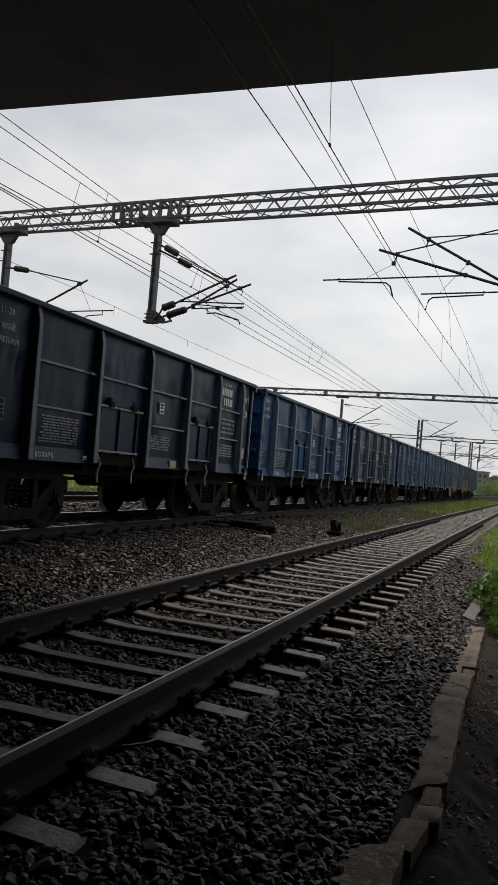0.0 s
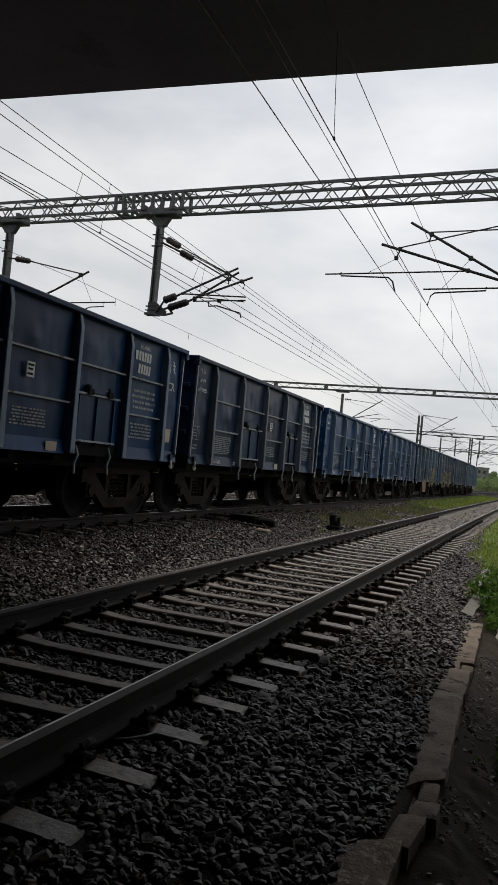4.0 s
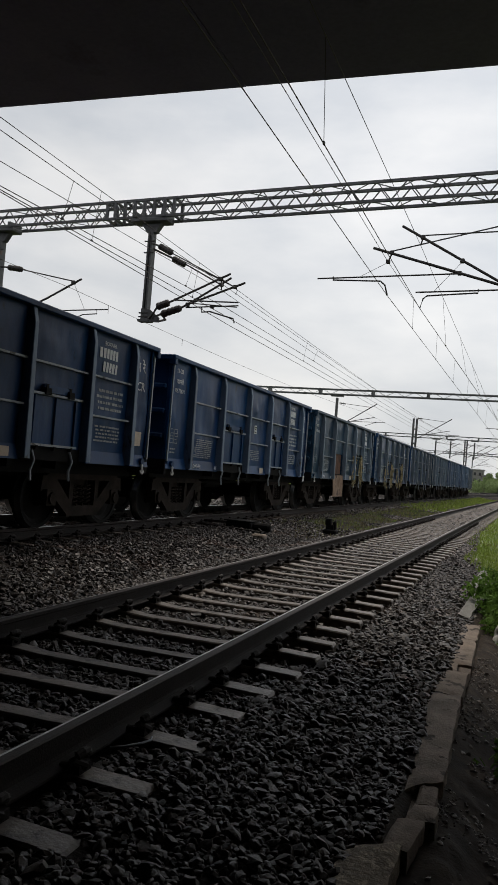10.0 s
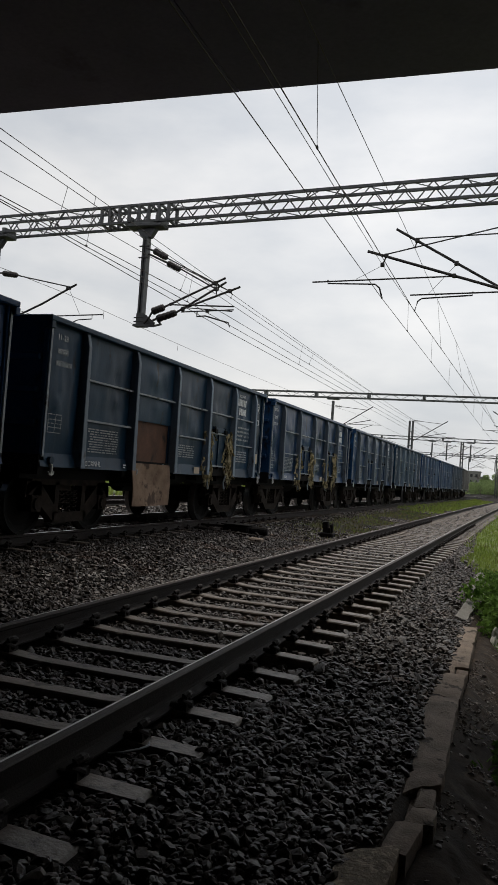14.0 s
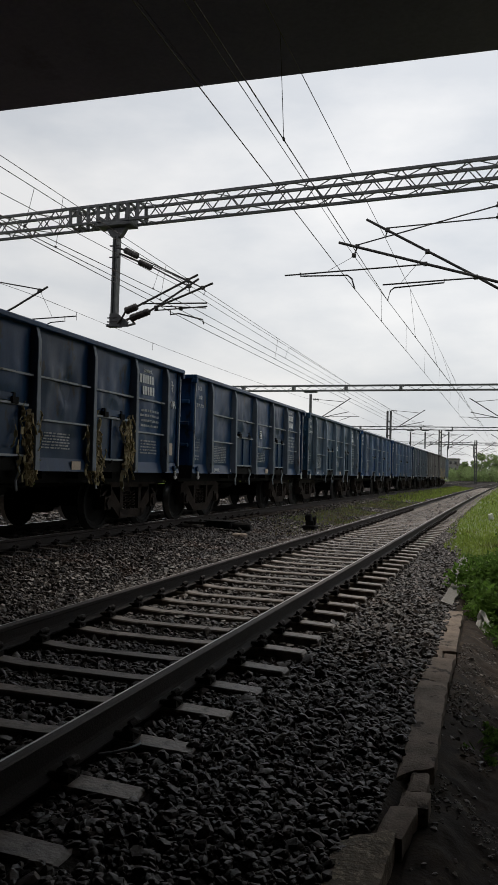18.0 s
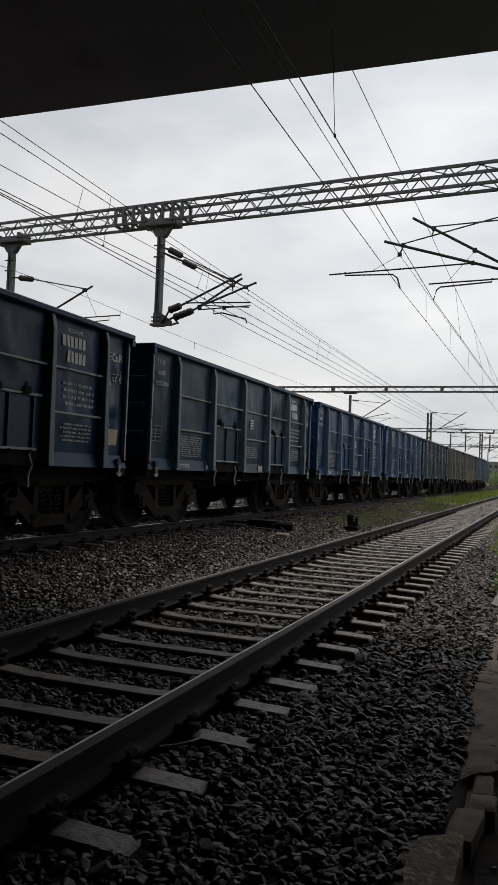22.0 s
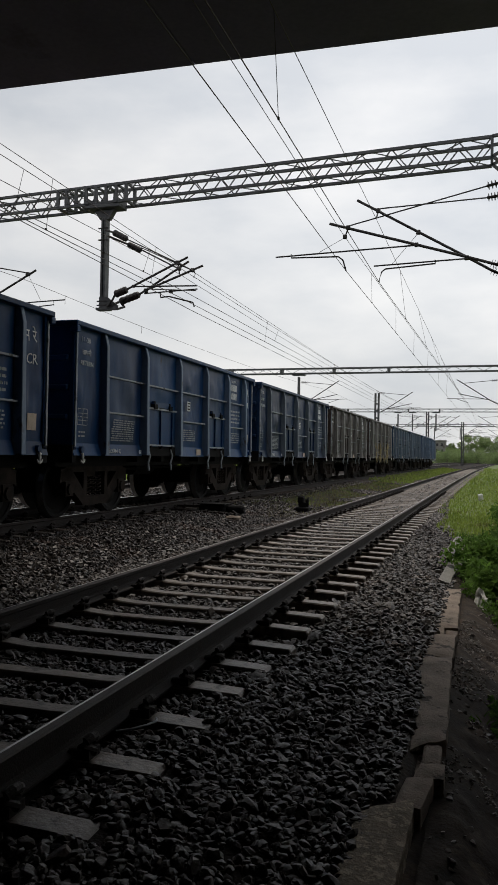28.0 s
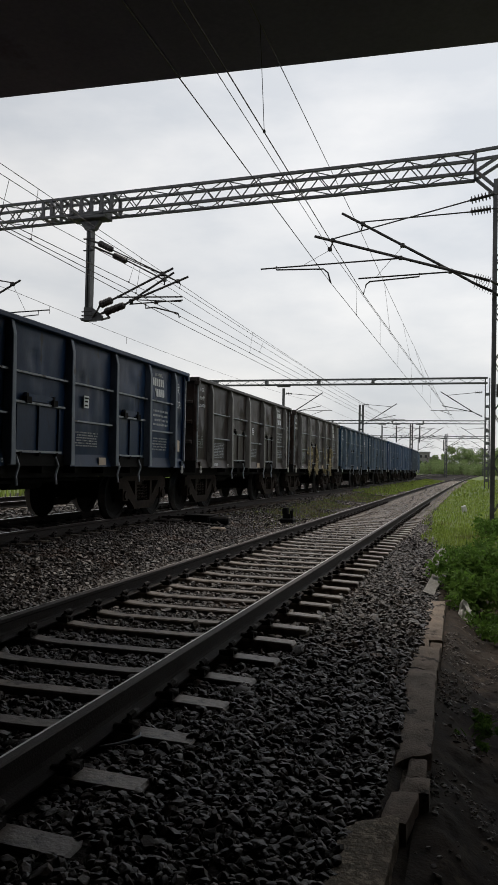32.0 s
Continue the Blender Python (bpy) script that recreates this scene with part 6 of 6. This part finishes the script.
def weed(x, y, h, seed, label):
    w = tagged(new("weed"), label, "weed", "weeds by the kerb")
    r = random.Random(seed)
    z = ground_z(x, y)
    for i in range(5):
        bm = bmesh.new()
        e = Vector((x + r.uniform(-0.2, 0.2), y + r.uniform(-0.2, 0.2), z + h * r.uniform(0.6, 1.0)))
        add_tube(bm, [(x, y, z - 0.03), ((x + e.x) / 2 + r.uniform(-0.04, 0.04), (y + e.y) / 2, z + h * 0.45), e], [0.006, 0.005, 0.003], 5)
        part("stem", bm, M_LEAF, w)
    cs = [(x + r.uniform(-0.22, 0.22), y + r.uniform(-0.22, 0.22), z + h * r.uniform(0.3, 0.95), min(0.16, h * 0.5)) for _ in range(7)]
    V, F = leaf_cloud(cs, 260, 0.05 * min(1.0, 0.25 + 1.6 * h), seed)
    tagged(mesh_ob("leaves", V, F, M_LEAF, w), kind="stuff")
    return w


rw = random.Random(11)
for i in range(44):
    y = rw.uniform(10.25, 15.0)
    x = rw.uniform(1.8, 4.4) if i > 15 else rw.uniform(1.55, 2.0)
    weed(x, y, rw.uniform(0.18, 0.42), 100 + i, "leafy green weed growing behind the kerb")
for i in range(16):
    weed(rw.uniform(2.2, 3.6), rw.uniform(18.5, 22.0), rw.uniform(0.2, 0.45), 300 + i, "leafy green weed at the foot of the mast")
for i in range(4):
    weed(rw.uniform(1.80, 1.98), rw.uniform(5.7, 6.5), rw.uniform(0.035, 0.06), 400 + i, "small dark weed on the earth beside the kerb")
    weed(rw.uniform(1.8, 2.4), rw.uniform(9.3, 10.2), rw.uniform(0.10, 0.2), 420 + i, "small dark weed on the earth beside the kerb")


def tree(x, y, h, spread, seed, leaves, size, label):
    t = tagged(new("tree"), label, "tree", "trees beyond the tracks")
    r = random.Random(seed)
    z = ground_z(x, y) - 0.1
    bm = bmesh.new()
    top = Vector((x + r.uniform(-0.3, 0.3), y, z + h * 0.62))
    add_tube(bm, [(x, y, z), (x + r.uniform(-0.2, 0.2), y, z + h * 0.3), top], [h * 0.03, h * 0.022, h * 0.010], 8)
    part("trunk", bm, M_BARK, t)
    cs = [(top.x, top.y, top.z, spread * 0.5)]
    for i in range(9):
        a = r.uniform(0, 2 * math.pi)
        e = Vector((x + math.cos(a) * spread * r.uniform(0.35, 0.95), y + math.sin(a) * spread * r.uniform(0.35, 0.95), z + h * r.uniform(0.30, 0.93)))
        bm = bmesh.new()
        s = Vector((x, y, z + h * r.uniform(0.25, 0.5)))
        add_tube(bm, [s, s.lerp(e, 0.5) + Vector((0, 0, h * 0.04)), e], [h * 0.010, h * 0.007, h * 0.003], 5)
        part("limb", bm, M_BARK, t)
        cs.append((e.x, e.y, e.z, spread * r.uniform(0.22, 0.42)))
    V, F = leaf_cloud(cs, leaves, size, seed, 0.8)
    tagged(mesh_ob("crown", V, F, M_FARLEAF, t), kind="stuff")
    return t


def bush(x, y, h, spread, seed, leaves, size):
    b = tagged(new("bush"), "dense green bush beyond the tracks", "bush", "bushes beyond the tracks")
    r = random.Random(seed)
    z = ground_z(x, y) - 0.1
    for i in range(4):
        bm = bmesh.new()
        add_tube(bm, [(x, y, z), (x + r.uniform(-0.5, 0.5) * spread, y + r.uniform(-0.4, 0.4) * spread, z + h * 0.7)], [0.05, 0.02], 5)
        part("stem", bm, M_BARK, b)
    cs = [(x + r.uniform(-0.8, 0.8) * spread, y + r.uniform(-0.6, 0.6) * spread, z + h * r.uniform(0.15, 0.75), h * r.uniform(0.25, 0.42)) for _ in range(9)]
    V, F = leaf_cloud(cs, leaves, size, seed)
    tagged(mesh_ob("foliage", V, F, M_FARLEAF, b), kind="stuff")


TL = "bushy green tree beyond the far end of the tracks"
for i, (x, y, h, s) in enumerate(((-6.5, 292, 7.0, 4.5), (-2.0, 285, 9.5, 5.0), (2.5, 300, 9.5, 5.5), (8.0, 290, 9.0, 5.0), (13.0, 275, 10.0, 5.0), (18.0, 250, 9.5, 5.0), (15.5, 190, 8.5, 4.0), (12.0, 130, 7.0, 3.2), (14.5, 112, 7.5, 3.4),
                                  (10.2, 84, 6.2, 2.6), (11.5, 66, 6.0, 2.6), (9.6, 48, 5.2, 2.2), (24.0, 170, 9.0, 5.0), (-11.5, 310, 7.5, 4.0), (21, 215, 9, 5))):
    tree(x, y, h, s, 500 + i, 5200, 0.20 if y > 150 else 0.13, TL)
rb = random.Random(21)
for i in range(26):
    y = rb.uniform(235, 285)
    bush(rb.uniform(-14, 9) + bend(y) * 0.15 + 1.0, y, rb.uniform(2.5, 5.0), 3.0, 600 + i, 1500, 0.18)
for i in range(16):
    y = rb.uniform(34, 120)
    bush(rb.uniform(6.5, 9.0) + y * 0.035, y, rb.uniform(1.2, 2.4), 1.3, 700 + i, 700, 0.12)


for i in range(24):
    y = rb.uniform(40, 80)
    bush(4.9 + (y - 38) * 0.07 + rb.uniform(0.0, 6.0), y, rb.uniform(2.4, 4.2), 1.8, 800 + i, 1500, 0.10)


# ---- the low building far behind ----
def far_building():
    b = tagged(new("building"), "low weathered grey-brown building far beyond the tracks", "building")
    x0, x1, y = -20.5, -12.5, 330.0
    part("wall", box(x0, x0 + 4.6, y, y + 8, -0.5, 8.4), M_WALL, b)
    part("wing_wall", box(x0 + 4.6, x1, y, y + 7, -0.5, 6.4), M_WALL, b)
    part("roof", box(x0 - 0.3, x0 + 4.9, y - 0.3, y + 8.3, 8.4, 8.8), M_WALL, b)
    part("wing_roof", box(x0 + 4.9, x1 + 0.3, y - 0.3, y + 7.3, 6.4, 6.7), M_WALL, b)
    for i in range(2):
        for j in range(3):
            xx = x0 + 0.8 + i * 2.0
            f = part("window", box(xx, xx + 1.1, y - 0.06, y + 0.02, 1.2 + 2.5 * j, 2.6 + 2.5 * j), M_WALL, b)
            part("pane", box(xx + 0.1, xx + 1.0, y - 0.09, y - 0.06, 1.3 + 2.5 * j, 2.5 + 2.5 * j), M_DARKPANE, f)


far_building()


motions()
